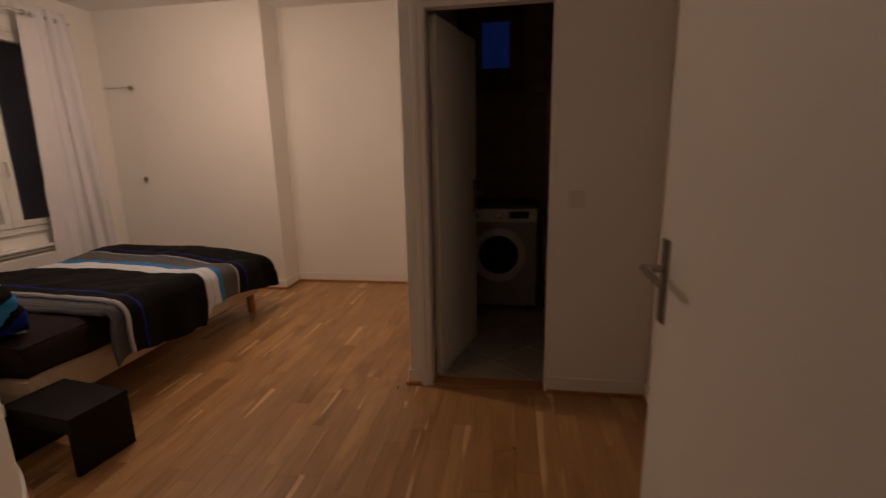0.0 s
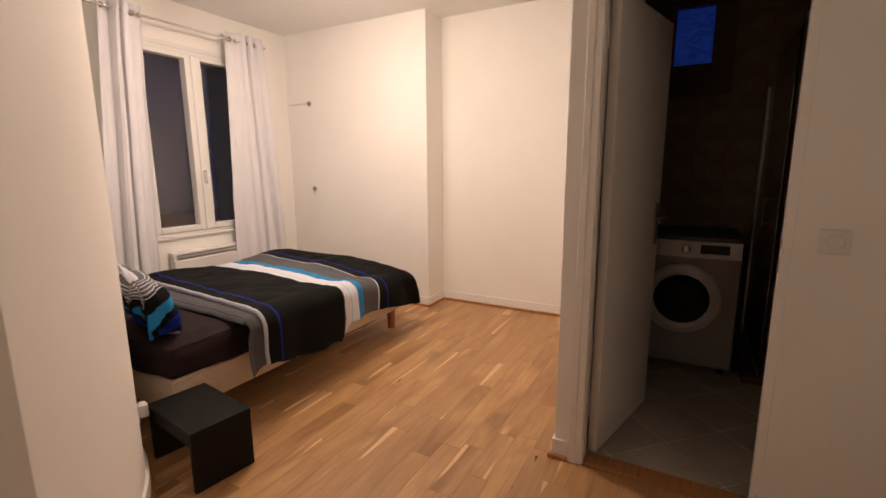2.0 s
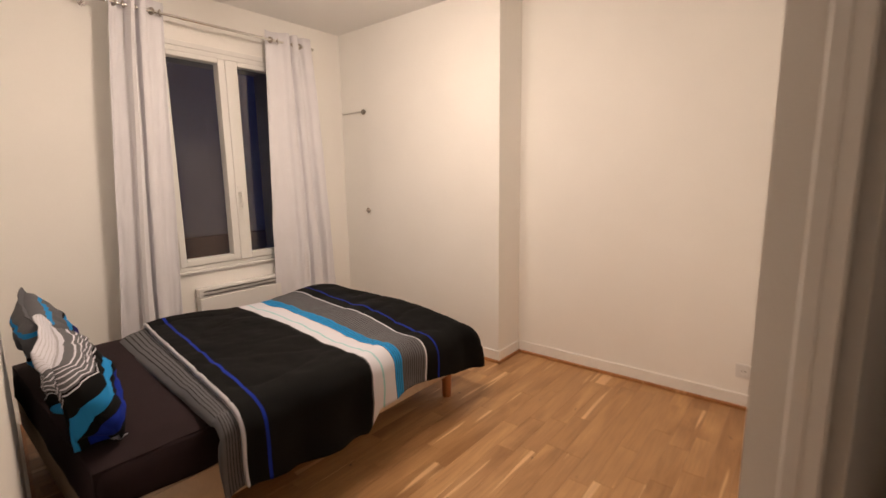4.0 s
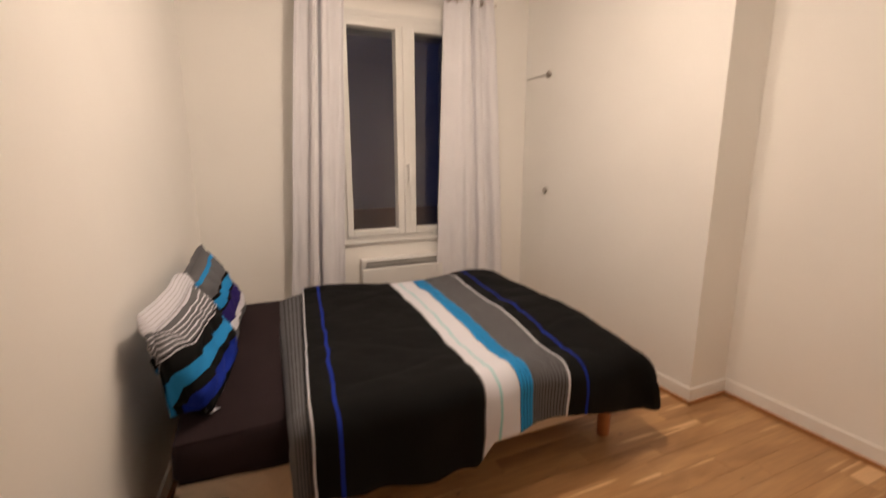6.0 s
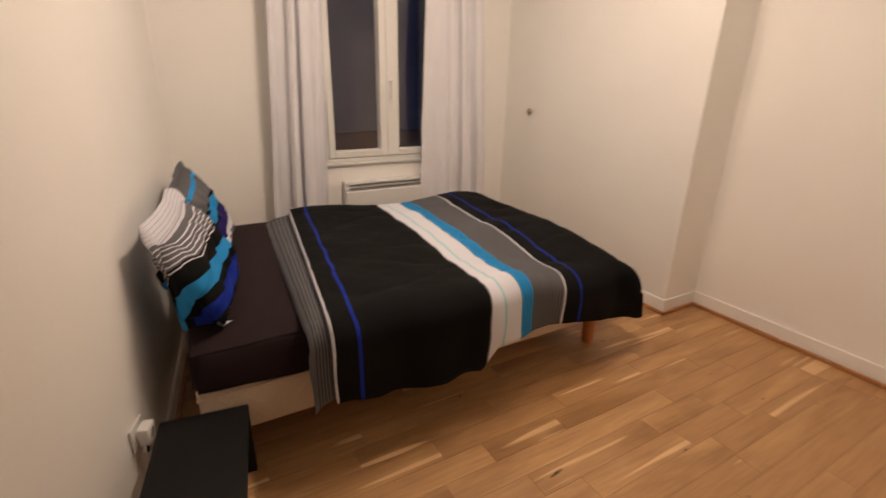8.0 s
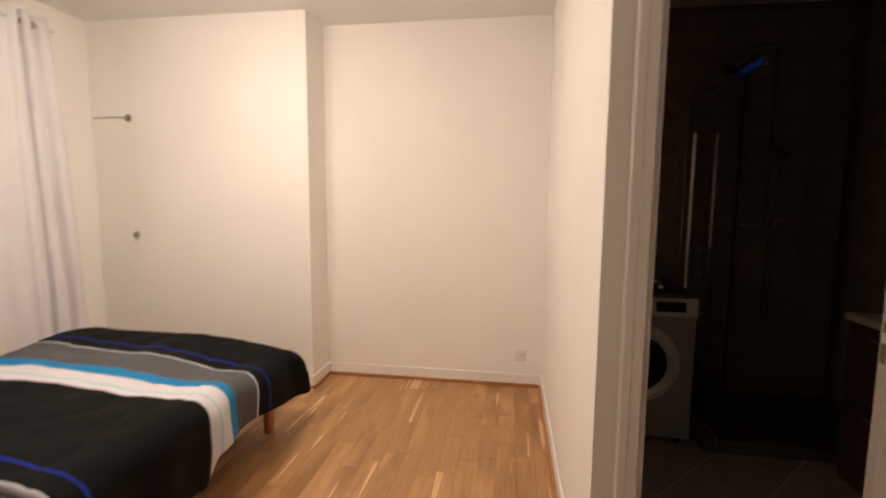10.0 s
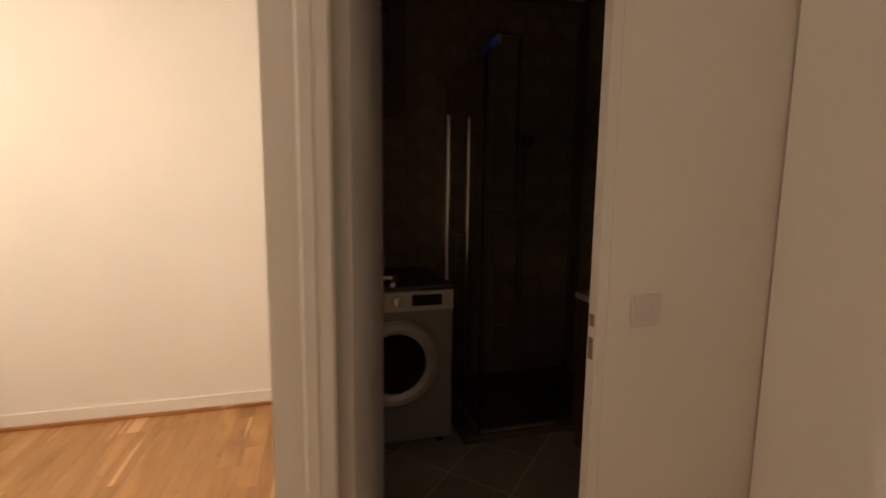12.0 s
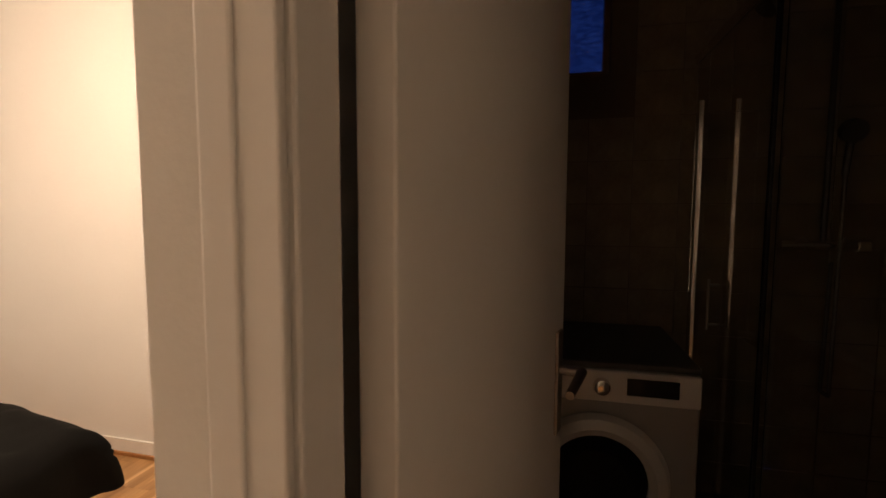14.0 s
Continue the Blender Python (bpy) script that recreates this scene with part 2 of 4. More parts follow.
def rod(bm, a, b, r0, r1=None, sides=20):
    """A round bar from a to b, tapering from r0 to r1."""
    a, b = Vector(a), Vector(b)
    m = Matrix.Translation((a + b) / 2) @ (b - a).to_track_quat("Z", "Y").to_matrix().to_4x4()
    bmesh.ops.create_cone(bm, cap_ends=True, segments=sides, radius1=r0, radius2=r0 if r1 is None else r1, depth=(b - a).length, matrix=m)
    return bm


def rods(*rows, sides=20):
    bm = bmesh.new()
    for r in rows:
        rod(bm, *r, sides=sides)
    return bm


def lathe(bm, profile, m, steps=40):
    """Turns (radius, height) points round the z axis of m."""
    rings = [[bm.verts.new(m @ Vector((r * math.cos(2 * math.pi * i / steps), r * math.sin(2 * math.pi * i / steps), h))) for i in range(steps)] for r, h in profile]
    for p, q in zip(rings, rings[1:]):
        for i in range(steps):
            bm.faces.new((p[i], p[(i + 1) % steps], q[(i + 1) % steps], q[i]))
    for ring, flip in ((rings[0], True), (rings[-1], False)):
        bm.faces.new(ring[::-1] if flip else ring)
    return bm


def mesh(name, bm, mat, smooth=False):
    bmesh.ops.recalc_face_normals(bm, faces=bm.faces)
    d = bpy.data.meshes.new(name)
    bm.to_mesh(d)
    bm.free()
    d.materials.append(mat)
    if smooth:
        for p in d.polygons:
            p.use_smooth = True
        d.set_sharp_from_angle(angle=radians(35))
    return d


def part(name, bm, mat, parent, label="", smooth=False):
    ob = new(name, mesh(name, bm, mat, smooth))
    ob.parent = parent
    ob.matrix_parent_inverse = parent.matrix_world.inverted() if parent.type != "EMPTY" else Matrix.Translation(-parent.location)
    if label:
        tagged(ob, label)
    return ob


def thing(name, at, label, category, group="", kind=""):
    ob = new(name)
    ob.location = at
    ob.empty_display_size = 0.1
    return tagged(ob, label, category, group, kind)


def solid(name, bm, mat, label, category="", kind="structure", smooth=False):
    return tagged(new(name, mesh(name, bm, mat, smooth)), label, category, kind=kind)


# ---- the room: plan in metres ----
CEILING = 2.66
WX, FARY, CUPY, CUPX = -3.66, 4.615, 4.317, -1.955
PX, BY, RX = -0.287, 2.613, 0.998
BATHR, BATHL = 1.60, -0.235
DL, DR, DTOP = -0.157, 0.462, 2.00
BWX0, BWX1, BWZ0, BWZ1 = -0.022, 0.232, 2.045, 2.45
EY0, EY1 = 0.50, 0.62
HEADC = Vector((-1.80, 1.674))
A = Vector((-0.95, 1.03))
HEADW = Vector((WX, 1.86))


def head_line():
    """The plan line of the bed-head wall: a slanted stretch, a rounded turn, then the long stretch to the window wall."""
    p, q = HEADC + (A - HEADC).normalized() * 0.3, HEADC + (HEADW - HEADC).normalized() * 0.3
    turn = [(1 - s) ** 2 * p + 2 * s * (1 - s) * HEADC + s * s * q for s in [i / 14 for i in range(15)]]
    return [A] + turn + [HEADW]


def strip(line, z0, z1, inner, outer):
    """A band along a plan line, from inner to outer metres to the line's right."""
    bm = bmesh.new()
    rows = []
    for i, p in enumerate(line):
        d = (line[min(i + 1, len(line) - 1)] - line[max(i - 1, 0)]).normalized()
        n = Vector((d.y, -d.x))
        rows.append([bm.verts.new((*(p + n * o), z)) for o, z in ((inner, z0), (outer, z0), (outer, z1), (inner, z1))])
    for a, b in zip(rows, rows[1:]):
        for k in range(4):
            bm.faces.new((a[k], a[(k + 1) % 4], b[(k + 1) % 4], b[k]))
    bm.faces.new(rows[0][::-1])
    bm.faces.new(rows[-1])
    return bm


solid("ceiling", boxes((-4.0, 1.8, -1.3, 4.95, CEILING, CEILING + 0.12)), CEIL, "smooth matt white painted ceiling")
WY0, WY1, WZ0, WZ1 = 2.768, 3.768, 0.752, 2.30
for name, a, b, mat, label in (("wall_west", WX - 0.10, WX, WALL, "white painted wall with the window opening"), ("wall_facade", WX - 0.52, WX - 0.101, FACADE, "dark rendered outer wall round the window")):
    solid(name, boxes((a, b, 1.5, WY0, 0, CEILING), (a, b, WY1, 4.9, 0, CEILING), (a, b, WY0, WY1, 0, WZ0), (a, b, WY0, WY1, WZ1, CEILING)), mat, label)
solid("wall_north", boxes((CUPX, PX, FARY, FARY + 0.12, 0, CEILING)), WALL, "white painted plaster wall")
solid("wall_partition", boxes((PX, BATHL, BY + 0.06, FARY + 0.12, 0, CEILING)), WALL, "white painted partition wall beside the bathroom")
solid("wall_bath_front", boxes((PX, DL - 0.035, BY, BY + 0.06, 0, CEILING), (DL - 0.035, DR + 0.0295, BY, BY + 0.06, DTOP + 0.03, CEILING), (DR + 0.0295, BATHR, BY, BY + 0.034, 0, CEILING)), WALL, "white painted wall round the bathroom doorway")
solid("wall_east", boxes((RX, RX + 0.05, EY0, BY - 0.006, 0, CEILING), (RX + 0.05, RX + 0.1, EY0, BY, 0, CEILING)), WALL, "white painted wall beside the entrance")
solid("wall_south", strip(head_line(), 0, CEILING, 0.0, -0.12), WALL, "white painted wall with a rounded turn behind the bed head", smooth=True)
solid("wall_entry_side", boxes((A.x - 0.12, A.x, EY1, A.y, 0, CEILING)), WALL, "white painted wall beside the entrance")
EL, ER = -0.29, 0.74
solid("wall_entry", boxes((-1.3, EL - 0.03, EY0, EY1, 0, CEILING), (EL - 0.03, ER + 0.03, EY0, EY1, 2.07, CEILING), (ER + 0.03, RX, EY0, EY1, 0, CEILING)), WALL, "white painted wall round the entrance doorway")
solid("wall_hall", boxes((-0.95, -0.85, -1.1, EY0, 0, CEILING), (1.2, 1.3, -1.1, EY0, 0, CEILING), (-0.95, 1.3, -1.2, -1.1, 0, CEILING)), WALL, "plain white walls closing the dark hallway")
solid("floor_hall", boxes((-0.95, 1.3, -1.2, EY0, -0.1, 0.0)), OAKTRIM, "plain oak hallway floor")

# skirting boards, each with an oak bead along the floor
SK = [("north", (CUPX + 0.012, PX - 0.010, FARY - 0.010, FARY), (CUPX + 0.026, PX - 0.026, FARY - 0.028, FARY - 0.012)),
      ("cupboard_side", (CUPX, CUPX + 0.012, CUPY, FARY), (CUPX + 0.012, CUPX + 0.026, CUPY - 0.026, FARY - 0.012)),
      ("cupboard_front", (WX, CUPX + 0.012, CUPY - 0.012, CUPY), (WX, CUPX + 0.026, CUPY - 0.026, CUPY - 0.012)),
      ("partition", (PX - 0.012, PX, BY - 0.012, FARY), (PX - 0.028, PX - 0.012, BY - 0.026, FARY - 0.028)),
      ("bath_front", (PX, DL - 0.069, BY - 0.012, BY), (PX - 0.012, DL - 0.069, BY - 0.026, BY - 0.012)),
      ("bath_front_east", (DR + 0.015, RX, BY - 0.012, BY), (DR + 0.015, RX - 0.012, BY - 0.026, BY - 0.012)),
      ("east", (RX - 0.012, RX, EY1, BY - 0.012), (RX - 0.026, RX - 0.012, EY1, BY - 0.026)),
      ("west", (WX, WX + 0.012, 1.87, CUPY), (WX + 0.012, WX + 0.026, 1.87, CUPY))]
for where, board, bead in SK:
    solid("baseboard_" + where, boxes((*board, 0, 0.092), soft=0.003), TRIM, "white painted skirting board along the wall", "skirting")
    solid("trim_" + where, boxes((*bead, 0, 0.022), soft=0.004), OAKTRIM, "narrow oak bead along the skirting", "trim")
solid("baseboard_south", strip(head_line(), 0, 0.092, 0.012, 0.0), TRIM, "white painted skirting board along the rounded wall", "skirting", smooth=True)
solid("trim_south", strip(head_line(), 0, 0.022, 0.026, 0.012), OAKTRIM, "narrow oak bead along the skirting", "trim", smooth=True)


# ---- built-in cupboard in the corner ----
def cupboard():
    c = thing("built_in_cupboard", (CUPX, CUPY, 0), "white painted built-in corner cupboard with two small doors", "cupboard")
    part("body", boxes((WX, CUPX, CUPY + 0.03, FARY + 0.12, 0, CEILING), (-3.325, CUPX, CUPY, CUPY + 0.03, 0, CEILING), (WX, -3.325, CUPY, CUPY + 0.03, 2.604, CEILING), (WX, -3.325, CUPY, CUPY + 0.03, 0, 0.101)), WALL, c)
    for z0, z1, kz in ((0.105, 1.965, 1.106), (1.975, 2.6035, 1.966)):
        d = part("door", boxes((WX + 0.002, -3.3268, CUPY + 0.001, CUPY + 0.022, z0, z1)), WALL, c)
        b = bmesh.new()
        lathe(b, [(0.008, 0), (0.008, 0.012), (0.020, 0.016), (0.024, 0.024), (0.019, 0.032), (0.006, 0.034)], Matrix.Translation((-3.338 if kz > 1.5 else -3.322, CUPY + 0.001, kz)) @ pose(0, 0, 0, 90), 24)
        part("knob", b, STEEL, d, "small round metal knob", True)
    return c


cupboard()


# ---- window ----
def window():
    w = thing("window_1", (WX, 3.295, WZ0), "white double-sash window, closed, dark night outside", "window", kind="structure")
    x0, x1 = -3.745, -3.652
    part("window_frame", boxes((x0, x1, WY0, WY0 + 0.04, WZ0, WZ1), (x0, x1, WY1 - 0.04, WY1, WZ0, WZ1), (x0, x1, WY0 + 0.04, WY1 - 0.04, WZ1 - 0.035, WZ1), (x0, x1, WY0 + 0.04, WY1 - 0.04, WZ0, WZ0 + 0.03), soft=0.004), UPVC, w)
    part("window_trim", boxes((WX, WX + 0.012, WY0 - 0.04, WY0, WZ0, WZ1 + 0.035), (WX, WX + 0.012, WY1, WY1 + 0.04, WZ0, WZ1 + 0.035), (WX, WX + 0.012, WY0, WY1, WZ1, WZ1 + 0.035), soft=0.003), UPVC, w)
    part("window_sill", boxes((WX - 0.002, WX + 0.024, WY0 - 0.05, WY1 + 0.05, WZ0 - 0.022, WZ0 - 0.002), soft=0.006), UPVC, w)
    for a, b in ((2.810, 3.252), (3.286, 3.726)):
        z0, z1 = WZ0 + 0.032, WZ1 - 0.037
        ga, gb = (2.855, 3.198) if a < 3 else (3.342, 3.680)
        s = part("sash", boxes((-3.725, -3.642, a, ga, z0, z1), (-3.725, -3.642, gb, b, z0, z1), (-3.725, -3.642, ga, gb, z0, 0.830), (-3.725, -3.642, ga, gb, 2.23, z1), soft=0.005), UPVC, w)
        p = part("pane", boxes((-3.702, -3.694, ga - 0.004, gb + 0.004, 0.826, 2.234)), GLASS, s)
        p.visible_shadow = False
    part("meeting_strip", boxes((-3.66, -3.630, 3.246, 3.294, WZ0 + 0.034, WZ1 - 0.04), soft=0.006), UPVC, w)
    h = part("handle_plate", boxes((-3.631, -3.622, 3.257, 3.283, 1.20, 1.35), soft=0.004), UPVC, w)
    b = rods(((-3.622, 3.270, 1.30), (-3.585, 3.270, 1.30), 0.009))
    box(b, -3.592, -3.576, 3.260, 3.280, 1.185, 1.31, soft=0.005)
    part("lever", b, UPVC, h, smooth=True)


window()

# the courtyard wall opposite, under the evening sky
solid("backdrop_wall", boxes((-6.4, -6.0, -6.0, 14.0, -8, 9)), BRICK, "dark courtyard wall at nightfall", "backdrop")
solid("backdrop_plinth", boxes((-5.995, -5.93, -6.0, 14.0, -8, 0.72), soft=0.01), PLINTH, "brown plinth along the foot of the courtyard wall", "backdrop")


# ---- bathroom shell ----
solid("wall_bath_north", boxes((BATHL, BWX0 - 0.025, FARY, FARY + 0.2, 0, CEILING), (BWX1 + 0.025, BATHR + 0.1, FARY, FARY + 0.2, 0, CEILING), (BWX0 - 0.025, BWX1 + 0.025, FARY, FARY + 0.2, 0, BWZ0 - 0.03), (BWX0 - 0.025, BWX1 + 0.025, FARY, FARY + 0.2, BWZ1 + 0.03, CEILING)), BGROUT, "dark brown tiled bathroom wall")
solid("wall_bath_east", boxes((BATHR, BATHR + 0.1, BY, FARY, 0, CEILING)), BGROUT, "dark brown tiled bathroom wall")


def bath_window():
    w = thing("window_2", (BWX0, FARY, BWZ0), "small high bathroom window with rippled glass, blue with dusk", "window", kind="structure")
    y0, y1 = FARY + 0.07, FARY + 0.13
    e = 0.0245
    part("window_frame", boxes((BWX0 - e, BWX0 + 0.004, y0, y1, BWZ0 - e, BWZ1 + e), (BWX1 - 0.004, BWX1 + e, y0, y1, BWZ0 - e, BWZ1 + e), (BWX0 + 0.004, BWX1 - 0.004, y0, y1, BWZ1 - 0.004, BWZ1 + e), (BWX0 + 0.004, BWX1 - 0.004, y0, y1, BWZ0 - e, BWZ0 + 0.004), soft=0.004), BTILE, w)
    p = part("pane", boxes((BWX0, BWX1, FARY + 0.1, FARY + 0.106, BWZ0, BWZ1)), FROST, w, "rippled obscure glass")
    p.visible_shadow = False


bath_window()


# ---- doors ----
def bath_door():
    f = thing("door_frame", (DL, BY, 0), "white painted bathroom door frame with a moulded architrave", "door frame", kind="structure")
    part("jamb", boxes((DL - 0.034, DL, BY - 0.002, BY + 0.064, 0, DTOP + 0.029), soft=0.003), TRIM, f)
    part("architrave", boxes((DL - 0.068, DL - 0.005, BY - 0.014, BY - 0.004, 0, DTOP + 0.05), (DL - 0.064, DL - 0.036, BY - 0.0185, BY - 0.0135, 0, DTOP + 0.045), soft=0.0024), TRIM, f)
    part("jamb", boxes((DR, DR + 0.029, BY + 0.0005, BY + 0.034, 0, DTOP + 0.029), soft=0.0015), WALL, f)
    part("head", boxes((DL, DR, BY - 0.002, BY + 0.064, DTOP, DTOP + 0.029), soft=0.003), TRIM, f)
    for z0, z1 in ((0.945, 1.0), (1.03, 1.06)):
        part("strike_plate", boxes((DR - 0.002, DR + 0.001, BY + 0.008, BY + 0.026, z0, z1)), STRIKE, f, "worn metal strike plate")
    part("threshold", boxes((DL, DR, BY - 0.01, BY + 0.082, 0, 0.016), soft=0.004), OAKTRIM, f, "worn oak threshold strip")
    d = thing("door_1", (DL + 0.012, BY + 0.085, 0), "white flush bathroom door standing open inwards", "door")
    part("leaf", boxes((0, 0.042, 0.0, 0.635, 0.02, DTOP - 0.006), soft=0.003), DOORP, d).matrix_parent_inverse = Matrix()
    for side, x in ((-1, 0.0), (1, 0.042)):
        pl = part("handle_plate", boxes((min(x, x + side * 0.007), max(x, x + side * 0.007), 0.565, 0.605, 0.92, 1.13), soft=0.002), STEEL, d, "brushed steel plate")
        pl.matrix_parent_inverse = Matrix()
        b = rods(((x, 0.585, 1.05), (x + side * 0.05, 0.585, 1.05), 0.009), ((x + side * 0.048, 0.592, 1.05), (x + side * 0.05, 0.47, 1.046), 0.010, 0.008))
        part("lever", b, STEEL, pl, smooth=True)
    for z in (0.24, 1.82):
        g = part("hinge", rods(((-0.004, -0.012, z - 0.045), (-0.004, -0.012, z + 0.045), 0.008), sides=14), TRIM, d, "painted hinge barrel", True)
        g.matrix_parent_inverse = Matrix()
    d.matrix_basis = pose(DL - 0.001, BY + 0.093, 0, 0, 0, -14.0)


bath_door()


def entry_door():
    f = thing("entry_frame", (ER, EY1, 0), "white painted entrance door frame", "door frame", kind="structure")
    part("jamb", boxes((EL - 0.029, EL, EY0 - 0.004, EY1 + 0.003, 0, 2.069), soft=0.003), TRIM, f)
    part("jamb", boxes((ER, ER + 0.029, EY0 - 0.004, EY1 + 0.003, 0, 2.069), soft=0.003), TRIM, f)
    part("head", boxes((EL, ER, EY0 - 0.004, EY1 + 0.003, 2.04, 2.069), soft=0.003), TRIM, f)
    d = thing("door_2", (0, 0, 0), "white flush entrance door standing open into the room", "door")
    part("leaf", boxes((-0.042, 0, 0.004, 0.925, 0.012, 2.035), soft=0.003), DOORP, d).matrix_parent_inverse = Matrix()
    for side, x in ((-1, -0.042), (1, 0.0)):
        pl = part("handle_plate", boxes((min(x, x + side * 0.008), max(x, x + side * 0.008), 0.85, 0.893, 0.855, 1.085), soft=0.003), STEEL, d, "brushed steel plate")
        pl.matrix_parent_inverse = Matrix()
        b = rods(((x, 0.871, 1.005), (x + side * 0.055, 0.871, 1.005), 0.010), ((x + side * 0.053, 0.88, 1.005), (x + side * 0.056, 0.755, 0.998), 0.011, 0.009))
        part("lever", b, STEEL, pl, smooth=True)
    d.matrix_basis = pose(ER + 0.002, EY1 + 0.004, 0, 0, 0, 1)


entry_door()


# ---- bedroom things ----
def ceiling_lamp():
    x, y, z = LAMP
    c = thing("ceiling_lamp", (x, y, CEILING), "low white ceiling bar with three lit spots in open cups", "lamp")
    step = Vector((0.26, -0.02, 0))
    b = bmesh.new()
    box(b, -0.08, 0.60, -0.03, 0.03, CEILING - 0.018, CEILING, soft=0.005)
    bmesh.ops.transform(b, matrix=pose(x, y, 0, 0, 0, -4.4), verts=b.verts[:])
    part("bar", b, ENAMEL, c)
    for k in range(3):
        m = Matrix.Translation((x + step.x * k, y + step.y * k, 0))
        b = bmesh.new()
        lathe(b, [(0.012, CEILING - 0.018), (0.012, z + 0.046), (0.030, z + 0.040), (0.046, z + 0.030), (0.050, z + 0.005), (0.047, z + 0.005), (0.043, z + 0.026), (0.026, z + 0.036)], m, 28)
        h = part("cup", b, ENAMEL, c, "white open lamp cup", smooth=True)
        b = bmesh.new()
        lathe(b, [(0.020, z + 0.032), (0.040, z + 0.012), (0.0405, z - 0.004), (0.034, z - 0.015), (0.018, z - 0.022), (0.002, z - 0.024)], m, 20)
        part("bulb", b, BULB, h, "glowing warm white bulb", True)


ceiling_lamp()


def convector():
    r = thing("wall_heater", (WX, 3.2, 0.2), "white electric convector heater under the window", "heater")
    x0, x1, y0, y1, z0, z1 = WX + 0.01, WX + 0.085, 2.89, 3.64, 0.20, 0.622
    part("casing", boxes((x0, x1, y0, y1, z0, z1 - 0.07), (x0, x1 - 0.012, y0, y1, z1 - 0.07, z1), soft=0.008), ENAMEL, r)
    # Every other strip is black, in place of the shade inside the slots.
    for i in range(4):
        part("slat", boxes((x1 - 0.013, x1 - 0.002, y0 + 0.03, y1 - 0.03, z1 - 0.056 + i * 0.013, z1 - 0.0535 + i * 0.013)), BLACKP if i % 2 == 0 else ENAMEL, r)


convector()


def curtain_rod():
    r = thing("curtain_rod", (-3.53, 3.1, 2.445), "slim chrome curtain rod above the window", "curtain rod")
    x, z = -3.53, 2.445
    part("pole", rods(((x, 2.40, z), (x, 3.89, z), 0.0095)), CHROME, r, smooth=True)
    for y, s in ((2.40, -1), (3.89, 1)):
        part("finial", rods(((x, y, z), (x, y + s * 0.055, z), 0.014, 0.012)), CHROME, r, smooth=True)
    for y in (2.43, 3.87):
        part("bracket", rods(((x, y, z - 0.004), (WX, y, z - 0.004), 0.006), ((WX + 0.004, y, z - 0.004), (WX, y, z - 0.004), 0.022), sides=16), CHROME, r, smooth=True)


curtain_rod()


def curtain(y0, y1, low0, low1, folds, seed):
    """A grommet curtain: cloth in round folds from y0..y1 at the pole to low0..low1 at the floor, with chrome eyelets on the pole."""
    c = thing("curtain", (-3.53, (y0 + y1) / 2, 0.06), "pale grey eyelet curtain hanging drawn aside at the window", "curtain", "curtains at the window")
    bm = bmesh.new()
    nu, nz = folds * 18, 46
    grid = []
    for j in range(nz + 1):
        k = j / nz
        z = 2.515 - k * 2.44
        row = []
        for i in range(nu + 1):
            s = i / nu
            ph = 2 * math.pi * folds * (s + 0.10 * math.sin(2 * math.pi * s * 1.3 + seed) + 0.02 * math.sin(2 * math.pi * s * 3.1 + seed * 2)) + 0.9 * k * math.sin(seed + 4 * s)
            amp = 0.032 + 0.034 * noise.noise((s * 3 + seed, k * 1.2, 0)) + 0.022 * k
            y = y0 + s * (y1 - y0) + k ** 0.8 * ((low0 - y0) * (1 - s) + (low1 - y1) * s) + 0.012 * math.sin(2 * ph) * (0.4 + k) + 0.02 * k * noise.noise((s * 4, k * 2, seed))
            x = -3.53 + amp * math.cos(ph + 0.5 * k * noise.noise((s * 2, seed, k))) + 0.008 * noise.noise((s * 9, k * 9, seed)) * (0.5 + k) + 0.004 * noise.noise((s * 22 + k * 6, k * 20, seed))
            row.append(bm.verts.new((x, y, z)))
        grid.append(row)
    for a, b in zip(grid, grid[1:]):
        for i in range(nu):
            bm.faces.new((a[i], a[i + 1], b[i + 1], b[i]))
    cloth = part("cloth", bm, CURTAIN, c, smooth=True)
    for p in cloth.data.polygons:
        p.use_smooth = True
    m = cloth.modifiers.new("thickness", "SOLIDIFY")
    m.thickness = 0.003
    for i in range(2 * folds):
        s = (i + 0.5) / (2 * folds)
        y = (y0 + y1) / 2 + (s - 0.5) * (y1 - y0)
        b = bmesh.new()
        lathe(b, [(0.013, -0.003), (0.021, -0.003), (0.023, 0), (0.021, 0.003), (0.013, 0.003)], Matrix.Translation((-3.53, y, 2.445)) @ pose(0, 0, 0, 90, 0, 35 * (-1) ** i), 20)
        part("eyelet", b, STEEL, c, smooth=True)


curtain(2.53, 2.83, 2.36, 2.74, 3, 2.3)
curtain(3.53, 3.91, 3.49, 4.06, 3, 7.9)

BX0, BX1, BY0, BY1 = -3.29, -1.90, 1.84, 3.76
DX0, DX1 = -3.18, -1.785


def bed():
    b = thing("bed", ((BX0 + BX1) / 2, (BY0 + BY1) / 2, 0), "low cream upholstered bed base on orange wooden legs", "bed")
    part("base", boxes((BX0, BX1, BY0, BY1, 0.150, 0.335), soft=0.022), CREAM, b, smooth=True)
    part("piping", boxes((BX0 - 0.004, BX1 + 0.004, BY0 - 0.004, BY1 + 0.004, 0.312, 0.322), soft=0.004), CREAM, b)
    for x, y in ((BX0 + 0.1, BY0 + 0.08), (BX1 - 0.3, BY0 + 0.08), (BX0 + 0.1, BY1 - 0.09), (BX1 - 0.04, BY1 - 0.09)):
        part("leg", rods(((x, y, 0.0), (x, y, 0.155), 0.029, 0.033), sides=24), LEGWOOD, b, "orange stained round wooden leg", True)


bed()


